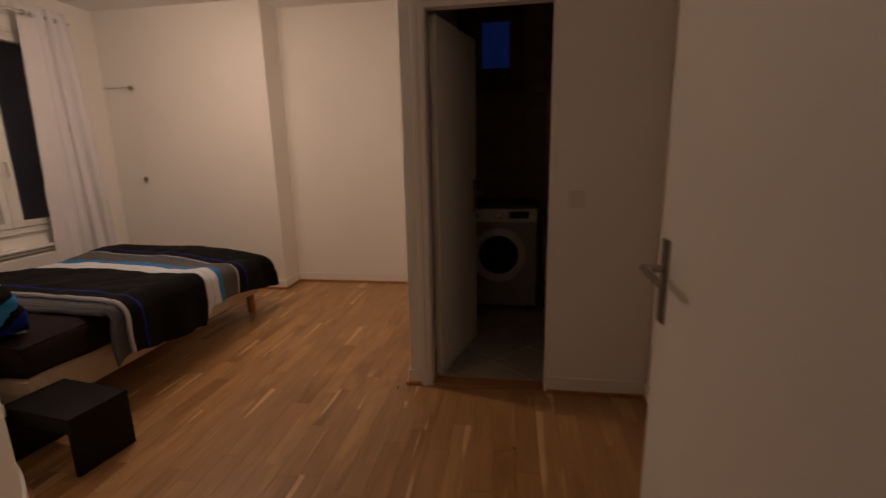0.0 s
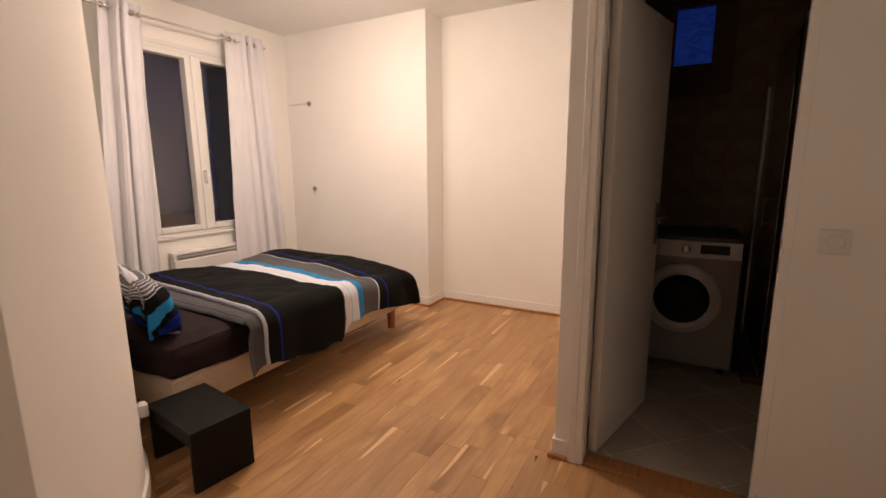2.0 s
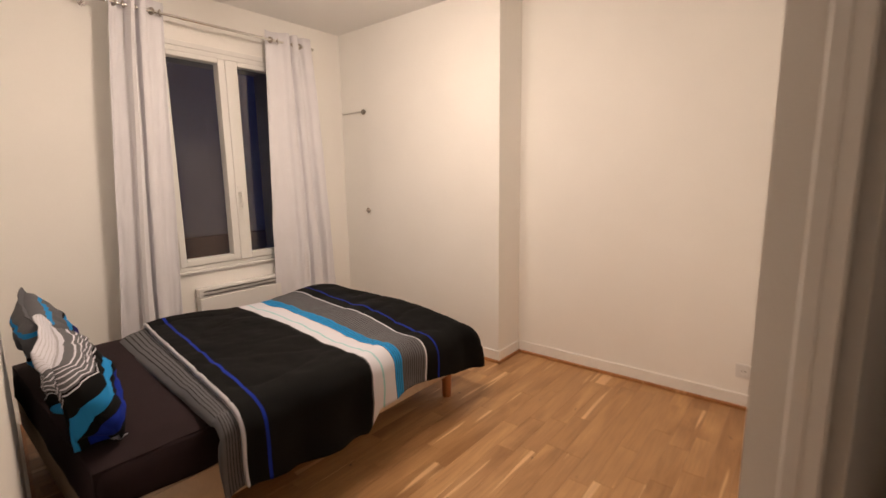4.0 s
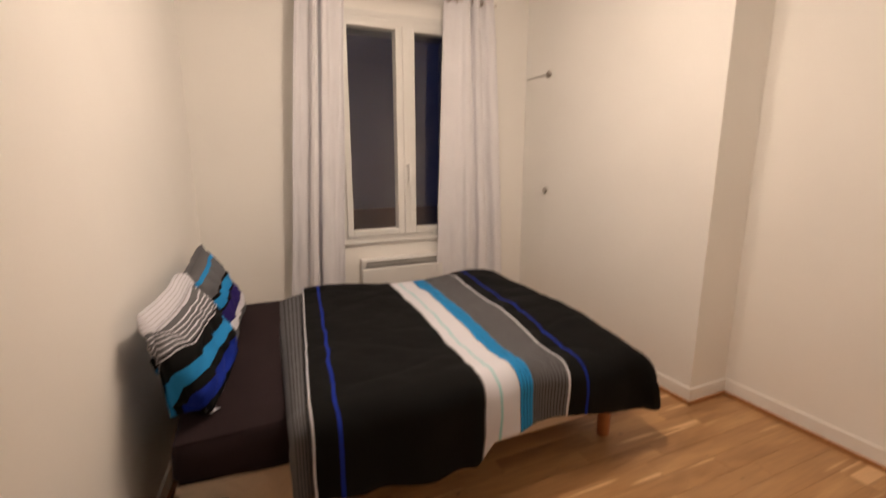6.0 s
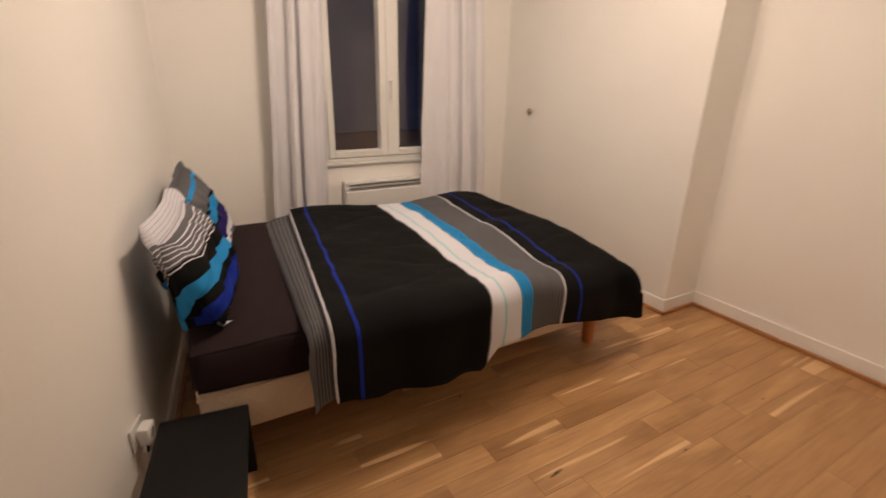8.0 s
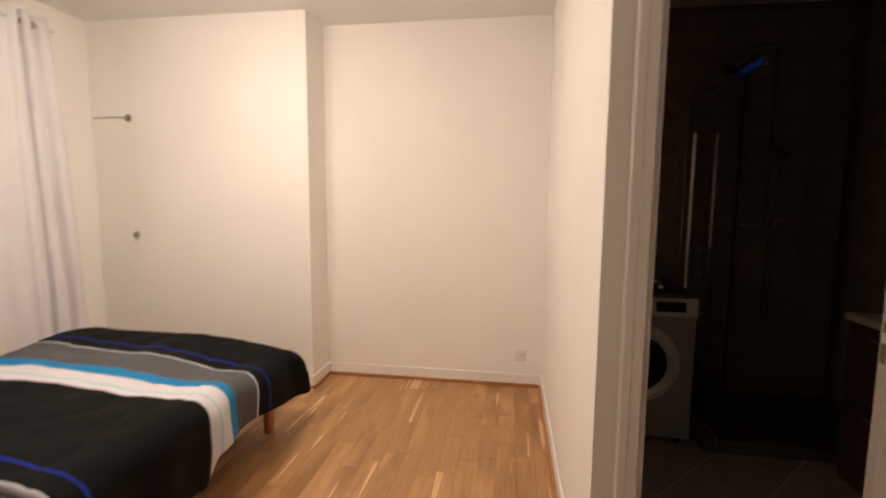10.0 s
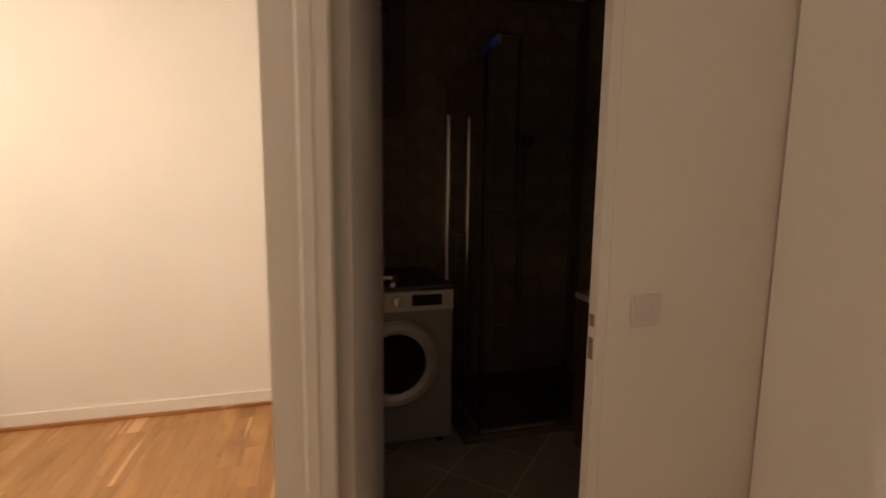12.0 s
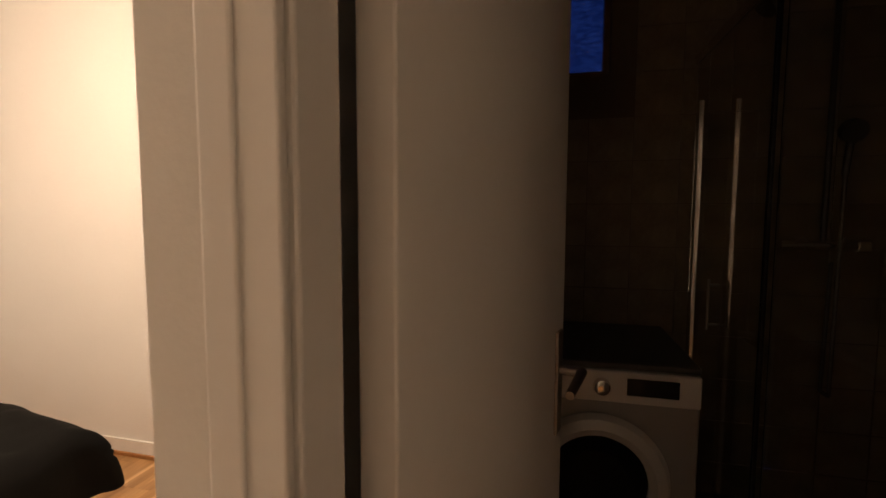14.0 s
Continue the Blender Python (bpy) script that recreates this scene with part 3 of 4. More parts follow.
def mattress():
    bm = bmesh.new()
    box(bm, BX0 + 0.005, BX1 - 0.005, BY0 + 0.005, BY1 - 0.005, 0.337, 0.508)
    bmesh.ops.subdivide_edges(bm, edges=bm.edges[:], cuts=24, use_grid_fill=True)
    for v in bm.verts:
        edge = min(v.co.x - BX0, BX1 - v.co.x, v.co.y - BY0, BY1 - v.co.y)
        sag = 0.05 * min(1.0, max(0.0, (v.co.y - 2.28) / 0.7))
        if v.co.z > 0.46:
            v.co.z -= sag
        if v.co.z > 0.40:
            v.co.z -= 0.03 * math.exp(-edge / 0.03)
        v.co += Vector((noise.noise(v.co * 9), noise.noise(v.co * 9 + Vector((5, 0, 0))), 0)) * 0.006
    ob = tagged(new("mattress", mesh("mattress", bm, SHEET, True)), "mattress in a dark plum fitted sheet on the bed base", "mattress")
    rim = [Vector((BX1 + 0.002, BY1 - 0.3)), *[Vector((BX1 + 0.002, BY1 - 0.3 - (BY1 - 0.33 - BY0) * k / 40)) for k in range(1, 41)], Vector((BX1 - 0.012, BY0 + 0.008)), *[Vector((BX1 - 0.03 - 1.3 * k / 20, BY0 - 0.001)) for k in range(21)]]
    bm = bmesh.new()
    rows = []
    for k, q in enumerate(rim):
        low = 0.338 + 0.010 * math.sin(k * 0.35) + 0.012 * noise.noise((k * 0.3, 2.0, 0))
        d = (rim[min(k + 1, len(rim) - 1)] - rim[max(k - 1, 0)]).normalized()
        side = Vector((-d.y, d.x))
        row = []
        for n in range(9):
            f = n / 8
            fold = 0.006 * f * noise.noise((k * 0.22 + 0.8 * f, 7.0, 0)) + 0.003 * f * noise.noise((k * 0.7, 3.0, f))
            row.append(bm.verts.new((*(q + side * (-0.012 + 0.014 * math.sin(min(1.0, f * 2.4) * math.pi / 2) + fold + 0.004 * f)), 0.484 + (low - 0.484) * f)))
        rows.append(row)
    for u, w in zip(rows, rows[1:]):
        for n in range(8):
            bm.faces.new((u[n], u[n + 1], w[n + 1], w[n]))
    hem = part("sheet_hem", bm, SHEET, ob, "loose wavy edge of the dark sheet", True)
    hem.modifiers.new("thickness", "SOLIDIFY").thickness = 0.002
    return ob


mattress()


def draped(o, r=0.055):
    """How far cloth that reaches o past an edge goes out and down over a rounded rim."""
    if o <= 0:
        return 0.0, 0.0
    if o < r * math.pi / 2:
        return r * math.sin(o / r), r * (1 - math.cos(o / r))
    return r, r + o - r * math.pi / 2


def duvet():
    """A striped duvet, turned a little on the bed, hanging over the open side and the foot."""
    bm = bmesh.new()
    uv = bm.loops.layers.uv.new("UVMap")
    nx, ny = 110, 120
    a0, a1, b0, b1 = DX0 - 0.16, DX1 + 0.30, 2.175, 3.98
    top = 0.57
    xe, ye, xw = DX1 - 0.03, BY1 - 0.118, DX0 + 0.02
    grid, coords = [], {}
    for j in range(ny + 1):
        row = []
        for i in range(nx + 1):
            a = a0 + (a1 - a0) * i / nx
            lean = (0.06 + 0.03 * j / ny) * (DX1 - min(a, DX1))
            b = b0 + (b1 - b0) * j / ny
            across = min(1.0, max(0.0, (a - DX0) / (DX1 - DX0)))
            y = b + lean + (0.035 - 0.092 * across) * float(np.interp(b, (2.175, 2.293, 2.39, 2.85), (0.0, 0.92, 1.0, 0.0)))
            reach = float(np.interp(b, (2.2, 2.34, 2.55, 2.84, 2.90, 3.3, 3.45, 3.8), (0.315, 0.295, 0.335, 0.365, 0.262, 0.238, 0.245, 0.300)))
            oa, ob, ow = a - xe, y - ye, xw - a
            oa = oa * reach / 0.315 if oa > 0 else oa
            dx, dz = draped(oa, 0.07)
            wx, wz = draped(ow)
            dy, ez = draped(ob, 0.12)
            px = min(max(a, xw), xe) + dx - wx
            py = min(y, ye) + dy
            z = top - max(dz, ez, wz)
            if oa > 0 and ob > 0:
                c = min(oa, ob)
                px += 0.10 * c
                py += 0.10 * c
            p = Vector((a * 2.2, b * 2.2, 0.0))
            puff = 0.021 * noise.noise(p) + 0.008 * noise.noise(p * 3.1) + 0.003 * noise.noise(p * 9) - (0.0055 if j > 10 else 0.0) * max(0.0, 0.12 - abs(noise.noise(Vector((a * 3.2 + b, b * 2.0 - a * 1.2, 4.0))))) / 0.12
            inside = min(1.0, max(0.0, (xe - a) / 0.25)) * min(1.0, max(0.0, (ye - y) / 0.25))
            z += puff + 0.004 * inside - 0.045 * min(1.0, max(0.0, (y - 2.3) / 1.0)) + 0.036 * min(1.0, max(0.0, (y - 3.15) / 0.4)) * min(1.0, max(0.0, (xe - a) / 0.55)) - 0.040 * min(1.0, max(0.0, 1 - (xe - a) / 0.6)) * min(1.0, max(0.0, (y - 2.75) / 0.7)) - 0.016 * min(1.0, max(0.0, (xe - a) / 1.2))
            px -= 0.05 * min(1.0, max(0.0, (b - 2.88) / 0.25)) * min(1.0, max(0.0, 1 - (xe - a) / 0.4))
            hang = min(1.0, max(0.0, max(oa, ob) / 0.2))
            px += hang * (0.016 * math.sin(b * 17 + 2 * noise.noise(p)) + 0.012 * noise.noise(p * 2.5)) if oa > 0 else 0
            py += hang * 0.016 * math.sin(a * 16) if ob > 0 else 0
            z -= 0.030 * max(0.0, 1 - (b - b0) / 0.22) ** 1.5 * (1.0 if oa <= 0 else 0.4)
            if j < 4:
                z -= (4 - j) ** 2 * 0.0018
            v = bm.verts.new((px, py, max(z, 0.17)))
            coords[v] = (a, b)
            row.append(v)
        grid.append(row)
    for p, q in zip(grid, grid[1:]):
        for i in range(nx):
            f = bm.faces.new((p[i], p[i + 1], q[i + 1], q[i]))
            f.smooth = True
            for l in f.loops:
                l[uv].uv = coords[l.vert]
    split = round((2.293 - b0) / (b1 - b0) * ny)
    hem = bm.copy()
    for part_mesh, keep in ((bm, lambda f: f >= split), (hem, lambda f: f < split)):
        bmesh.ops.delete(part_mesh, geom=[f for k, f in enumerate(part_mesh.faces) if not keep(k // nx)], context="FACES")
    bands = [(0, GREY)]
    for k in range(5):
        bands += [(2.205 + k * 0.018, DARKG), (2.210 + k * 0.018, GREY)]
    bands += [(2.293, WHITE), (2.303, BLACKC), (2.375, BLUE), (2.388, BLACKC), (2.855, GREY), (2.862, WHITE), (2.915, PALE), (2.927, WHITE), (3.015, DARKG), (3.019, CYAN)]
    for k in range(3):
        bands += [(3.037 + k * 0.018, (0.01, 0.07, 0.13)), (3.041 + k * 0.018, CYAN)]
    bands += [(3.092, GREY)]
    for k in range(11):
        bands += [(3.102 + k * 0.0165, DARKG), (3.1065 + k * 0.0165, GREY)]
    bands += [(3.285, WHITE), (3.295, BLACKC), (3.375, BLUE), (3.387, BLACKC)]
    cloth = banded("striped_cotton", bands)
    top_level = thing("duvet", (-2.4, 3.0, 0.57), "black duvet with white, cyan and grey stripes on the bed", "duvet")
    for name, piece_mesh, label in (("cover", bm, ""), ("head_hem", hem, "grey pinstriped hem at the head end")):
        ob = part(name, piece_mesh, cloth, top_level, label)
        for p in ob.data.polygons:
            p.use_smooth = True
        m = ob.modifiers.new("thickness", "SOLIDIFY")
        m.thickness, m.offset = 0.028, -1


duvet()


def pillow(m, name, seed, bands, cloth, label, size, reach, bend=None):
    """A plump pillow in a bordered case, bands along its long side. Past bend metres from its middle its end folds down."""
    w, h, t = size
    n = 44
    back = m.inverted()
    slope = (HEADW.y - HEADC.y) / (HEADW.x - HEADC.x)

    def settle(p):
        """Folds the near end down, and keeps the cloth on the mattress and off the wall."""
        q, f = p.copy(), 0.0
        if bend is not None and p.x > bend:
            r, s = 0.05, p.x - bend
            g = min(s / r, math.pi / 2)
            f = min(1.1, s / (w - bend))
            q.x = bend + r * math.sin(g) - 0.03 * max(0.0, s - r) - 0.85 * p.z * math.sin(g) * (1 - 0.45 * f)
            q.z = p.z * (0.45 + 0.55 * math.cos(g))
        q = m @ q
        if f:
            q += Vector((0.0, 0.035 * f, 0.93 * f ** 1.15 * min(0.0, 0.525 - q.z)))
        q.z = max(q.z, 0.512 + 0.012 * min(1.0, max(0.0, 0.57 - q.z) * 6))
        q.y = max(q.y, HEADC.y + slope * (q.x - HEADC.x) + 0.012)
        return back @ q

    bm = bmesh.new()
    uv = bm.loops.layers.uv.new("UVMap")
    coords, flat = {}, {}
    for side in (1, -1):
        grid = []
        for j in range(n + 1):
            row = []
            for i in range(n + 1):
                u, v = 2 * i / n - 1, 2 * j / n - 1
                edge = (max(0.0, 1 - abs(u) ** 5.0) * max(0.0, 1 - abs(v) ** 3.4)) ** 0.55
                x, y = u * w * (1 - 0.06 * (1 - abs(v) ** 2.4) * abs(u) ** 3), v * h * (1 - 0.09 * (1 - abs(u) ** 2.4) * abs(v) ** 3)
                crease = max(0.0, 0.30 - abs(noise.noise((u * 2.3 + seed, v * 1.9, 3.0)))) ** 1.5
                z = 0.020 * noise.noise((x * 5 + seed, y * 5, 1)) + 0.02 * abs(u * v) * math.sin(seed)
                if 0 < i < n and 0 < j < n:
                    z += side * edge * (t + 0.016 * noise.noise((u * 3 + seed, v * 3, side * 2)) - 0.09 * crease) + 0.006 * noise.noise((u * 7, v * 7 + seed, side * 3))
                at = Vector((x, y, z))
                p = bm.verts.new(settle(at))
                turned = 0.0 if bend is None else min(1.0, max(0.0, (u * w - bend) / (w - bend)))
                coords[p], flat[p] = (u * w, v * h + h - 0.20 * turned ** 0.7 * (0.5 + 0.5 * v)), at
                row.append(p)
            grid.append(row)
        for a, b in zip(grid, grid[1:]):
            for i in range(n):
                f = bm.faces.new((a[i], a[i + 1], b[i + 1], b[i])[::side])
                for l in f.loops:
                    l[uv].uv = coords[l.vert]
    spots = [grid[0][i] for i in range(n)] + [grid[j][n] for j in range(n)] + [grid[n][i] for i in range(n, 0, -1)] + [grid[j][0] for j in range(n, 0, -1)]
    rim = [(flat[v], coords[v]) for v in spots]
    bmesh.ops.remove_doubles(bm, verts=bm.verts[:], dist=0.0008)
    printed = banded(cloth, bands)
    d = mesh("pillow", bm, printed)
    for p in d.polygons:
        p.use_smooth = True
    ob = tagged(new(name, d), label, "pillow", "pillows on the bed")
    ob.matrix_basis = m
    bm = bmesh.new()
    uv = bm.loops.layers.uv.new("UVMap")
    rows, where = [], {}
    for k in range(6):
        row = []
        for c, (p, print_uv) in enumerate(rim):
            ex, ey = max(0.0, abs(p.x) / w - 0.86) / 0.14, max(0.0, abs(p.y) / h - 0.84) / 0.16
            way = Vector((math.copysign(ex, p.x), math.copysign(ey, p.y), 0))
            way = way / max(way.length, 0.001)
            upper = max(0.0, way.y) * (0.0 if bend is not None and p.x > bend + 0.045 else 1.0)
            far = (reach[0] * (1 - upper) + reach[1] * upper) * k / 5
            out = p + way * (far - 0.006)
            out.z += upper * 2.0 * far * far + 0.009 * (k / 5) * noise.noise((c * 0.16, seed, k * 0.1))
            v = bm.verts.new(settle(out))
            where[v] = (print_uv[0] + way.x * far, print_uv[1] + way.y * far)
            row.append(v)
        rows.append(row)
    for a, b in zip(rows, rows[1:]):
        for i in range(len(rim)):
            j = (i + 1) % len(rim)
            f = bm.faces.new((a[i], a[j], b[j], b[i]))
            for l in f.loops:
                l[uv].uv = where[l.vert]
    flange = part("flange", bm, printed, ob, "loose flat border of the pillow case", True)
    flange.matrix_parent_inverse = Matrix()
    flange.modifiers.new("thickness", "SOLIDIFY").thickness = 0.004
    return ob


FAINT, PURPLE = (0.46, 0.45, 0.47), (0.028, 0.018, 0.13)
near_bands = [(-1, WHITE), (0.018, BLACKC), (0.060, BLUE), (0.118, BLACKC), (0.152, CYAN), (0.202, BLACKC), (0.250, WHITE), (0.254, BLACKC), (0.260, GREY)]
for k in range(5):
    near_bands += [(0.266 + k * 0.016, WHITE), (0.2705 + k * 0.016, GREY)]
near_bands += [(0.350, WHITE)]
for k in range(6):
    near_bands += [(0.354 + k * 0.014, FAINT), (0.3565 + k * 0.014, WHITE)]
far_bands = [(-1, GREY), (0.075, WHITE), (0.115, PURPLE), (0.185, BLACKC), (0.200, CYAN), (0.248, BLACKC), (0.265, GREY), (0.35, CYAN), (0.37, GREY)]
pillow(pose(-2.16, 1.905, 0.668, 112, 0, -14) @ pose(0, 0, 0, 0, 0, -4), "pillow", 1.3, near_bands, "striped_pillow_cotton", "plump pillow in a white, black, cyan and blue striped case", (0.325, 0.178, 0.078), (0.034, 0.080), 0.105)
pillow(pose(-2.84, 1.945, 0.675, 114, 0, -8) @ pose(0, 0, 0, 0, 0, -6), "pillow", 4.1, far_bands, "grey_striped_pillow_cotton", "plump pillow in a grey, cyan and purple striped case", (0.262, 0.200, 0.090), (0.022, 0.03))


def side_table():
    s = thing("bedside_table", (0, 0, 0), "low black open bedside table beside the bed", "bedside table")
    w, d, h = 0.205, 0.13, 0.270
    for name, bm in (("top", boxes((-w, w, -d, d, h - 0.022, h), soft=0.002)),
                     ("side_panel", boxes((w - 0.022, w - 0.001, -d + 0.001, d - 0.001, 0, h - 0.022), soft=0.002)),
                     ("side_panel", boxes((-w + 0.001, -w + 0.022, -d + 0.001, d - 0.001, 0, h - 0.022), soft=0.002)),
                     ("rail", boxes((-w + 0.022, w - 0.022, -d + 0.01, -d + 0.028, h - 0.08, h - 0.022), soft=0.002))):
        part(name, bm, BLACKW, s).matrix_parent_inverse = Matrix()
    s.matrix_basis = pose(-1.695, 1.826, 0, 0, 0, -8)


side_table()


def outlet(m, name, label, category, plug=False, switch=False):
    """A square white plate on a wall; local z points out of the wall."""
    o = thing(name, (0, 0, 0), label, category)
    part("plate", boxes((-0.041, 0.041, -0.041, 0.041, 0, 0.009), soft=0.004), ENAMEL, o).matrix_parent_inverse = Matrix()
    b = bmesh.new()
    if switch:
        lathe(b, [(0.025, 0.009), (0.025, 0.011), (0.022, 0.0135), (0.012, 0.012), (0.002, 0.0115)], Matrix(), 32)
        part("button", b, ENAMEL, o, smooth=True).matrix_parent_inverse = Matrix()
    else:
        lathe(b, [(0.021, 0.009), (0.023, 0.0095), (0.023, 0.0125), (0.019, 0.0125), (0.018, 0.0102)], Matrix(), 28)
        part("well", b, ENAMEL, o, smooth=True).matrix_parent_inverse = Matrix()
        # Flat grey disc: the well's shade is put into its colour.
        part("recess", rods(((0, 0, 0.009), (0, 0, 0.0098), 0.0185), sides=24), RECESS_SHADE, o, "grey disc standing in for the shade of the hollow").matrix_parent_inverse = Matrix()
        for x in (-0.0095, 0.0095):
            part("contact", rods(((x, 0, 0.0100), (x, 0, 0.0112), 0.0032), sides=10), BLACKP, o).matrix_parent_inverse = Matrix()
    if plug:
        part("adapter", boxes((-0.027, 0.027, -0.030, 0.030, 0.0125, 0.048), soft=0.007), ENAMEL, o, "white plug-in adapter", True).matrix_parent_inverse = Matrix()
        # Same painted shade on the adapter's flat front.
        part("recess", rods(((0, 0.002, 0.048), (0, 0.002, 0.0488), 0.0165), sides=24), RECESS_SHADE, o, "round grey disc standing in for shade in a hollow").matrix_parent_inverse = Matrix()
        part("cord", rods(((0, -0.028, 0.028), (0.004, -0.075, 0.020), 0.004), sides=8), BLACKP, o, "short dark cord", True).matrix_parent_inverse = Matrix()
    o.matrix_basis = m


outlet(pose(-0.445, FARY, 0.233, 90, 0, 0), "wall_socket", "white wall socket above the skirting", "socket")
turn_at = head_line()[10]
along = (head_line()[11] - head_line()[9]).normalized()
outlet(Matrix.Translation((turn_at.x, turn_at.y, 0.27)) @ pose(0, 0, 0, 90, 0, 180 + math.degrees(math.atan2(-along.y, -along.x))), "wall_socket", "white wall socket with an adapter beside the bedside table", "socket", plug=True)
outlet(pose(0.60, BY, 1.067, 90, 0, 0), "light_switch", "square white light switch beside the bathroom door", "switch", switch=True)


def coat_peg():
    k = thing("coat_peg", (RX, 2.25, 1.20), "small round chrome coat peg on the entrance wall", "coat peg")
    b = bmesh.new()
    lathe(b, [(0.012, 0), (0.012, 0.004), (0.005, 0.008), (0.005, 0.016), (0.009, 0.020), (0.009, 0.027), (0.004, 0.03)], Matrix.Translation((RX, 2.25, 1.20)) @ pose(0, 0, 0, 0, -90), 20)
    part("stem", b, CHROME, k, smooth=True)


coat_peg()


# ---- bathroom things ----
def washing_machine():
    x0, x1, y0, y1, z0, z1 = -0.125, 0.472, 3.862, 4.42, 0.012, 0.885
    w = thing("washing_machine", ((x0 + x1) / 2, y0, z0), "silver-grey front-loading washing machine in the dark bathroom", "washing machine")
    part("body", boxes((x0, x1, y0, y1, z0 + 0.045, z1 - 0.022), soft=0.008), SILVER, w)
    part("lid", boxes((x0, x1, y0 - 0.004, y1, z1 - 0.021, z1), soft=0.006), LIDGREY, w)
    part("control_panel", boxes((x0 + 0.002, x1 - 0.002, y0 - 0.018, y0, z1 - 0.128, z1 - 0.024), soft=0.007), PANEL, w, "pale silver control panel")
    part("detergent_drawer", boxes((x0 + 0.01, x0 + 0.155, y0 - 0.026, y0 - 0.018, z1 - 0.122, z1 - 0.03), soft=0.004), PANEL, w)
    part("drawer_grip", boxes((x0 + 0.05, x0 + 0.125, y0 - 0.029, y0 - 0.026, z1 - 0.09, z1 - 0.055), soft=0.001), BLACKP, w)
    part("display", boxes((0.252, 0.405, y0 - 0.0215, y0 - 0.018, z1 - 0.098, z1 - 0.043)), BLACKP, w, "black glass display")
    b = bmesh.new()
    lathe(b, [(0.027, 0), (0.027, 0.012), (0.024, 0.024), (0.02, 0.026)], Matrix.Translation((0.175, y0 - 0.018, z1 - 0.074)) @ pose(0, 0, 0, 90), 28)
    part("dial", b, CHROME, w, "chrome programme dial", True)
    cx, cz = (x0 + x1) / 2 - 0.005, 0.490
    b = bmesh.new()
    lathe(b, [(0.165, 0.0), (0.222, 0.0), (0.226, 0.012), (0.212, 0.034), (0.182, 0.044), (0.158, 0.030), (0.155, 0.0)], Matrix.Translation((cx, y0, cz)) @ pose(0, 0, 0, 90), 64)
    d = part("door", b, RING, w, "satin silver round door ring", True)
    b = bmesh.new()
    lathe(b, [(0.160, 0.012), (0.150, 0.024), (0.11, 0.014), (0.05, 0.004), (0.004, 0.0)], Matrix.Translation((cx, y0 - 0.002, cz)) @ pose(0, 0, 0, 90), 48)
    part("porthole", b, DARKGLASS, d, "dark curved porthole glass", True)
    for x in (x0 + 0.05, x1 - 0.05):
        for y in (y0 + 0.06, y1 - 0.06):
            part("foot", rods(((x, y, z0), (x, y, z0 + 0.047), 0.02), sides=12), BLACKP, w)


washing_machine()


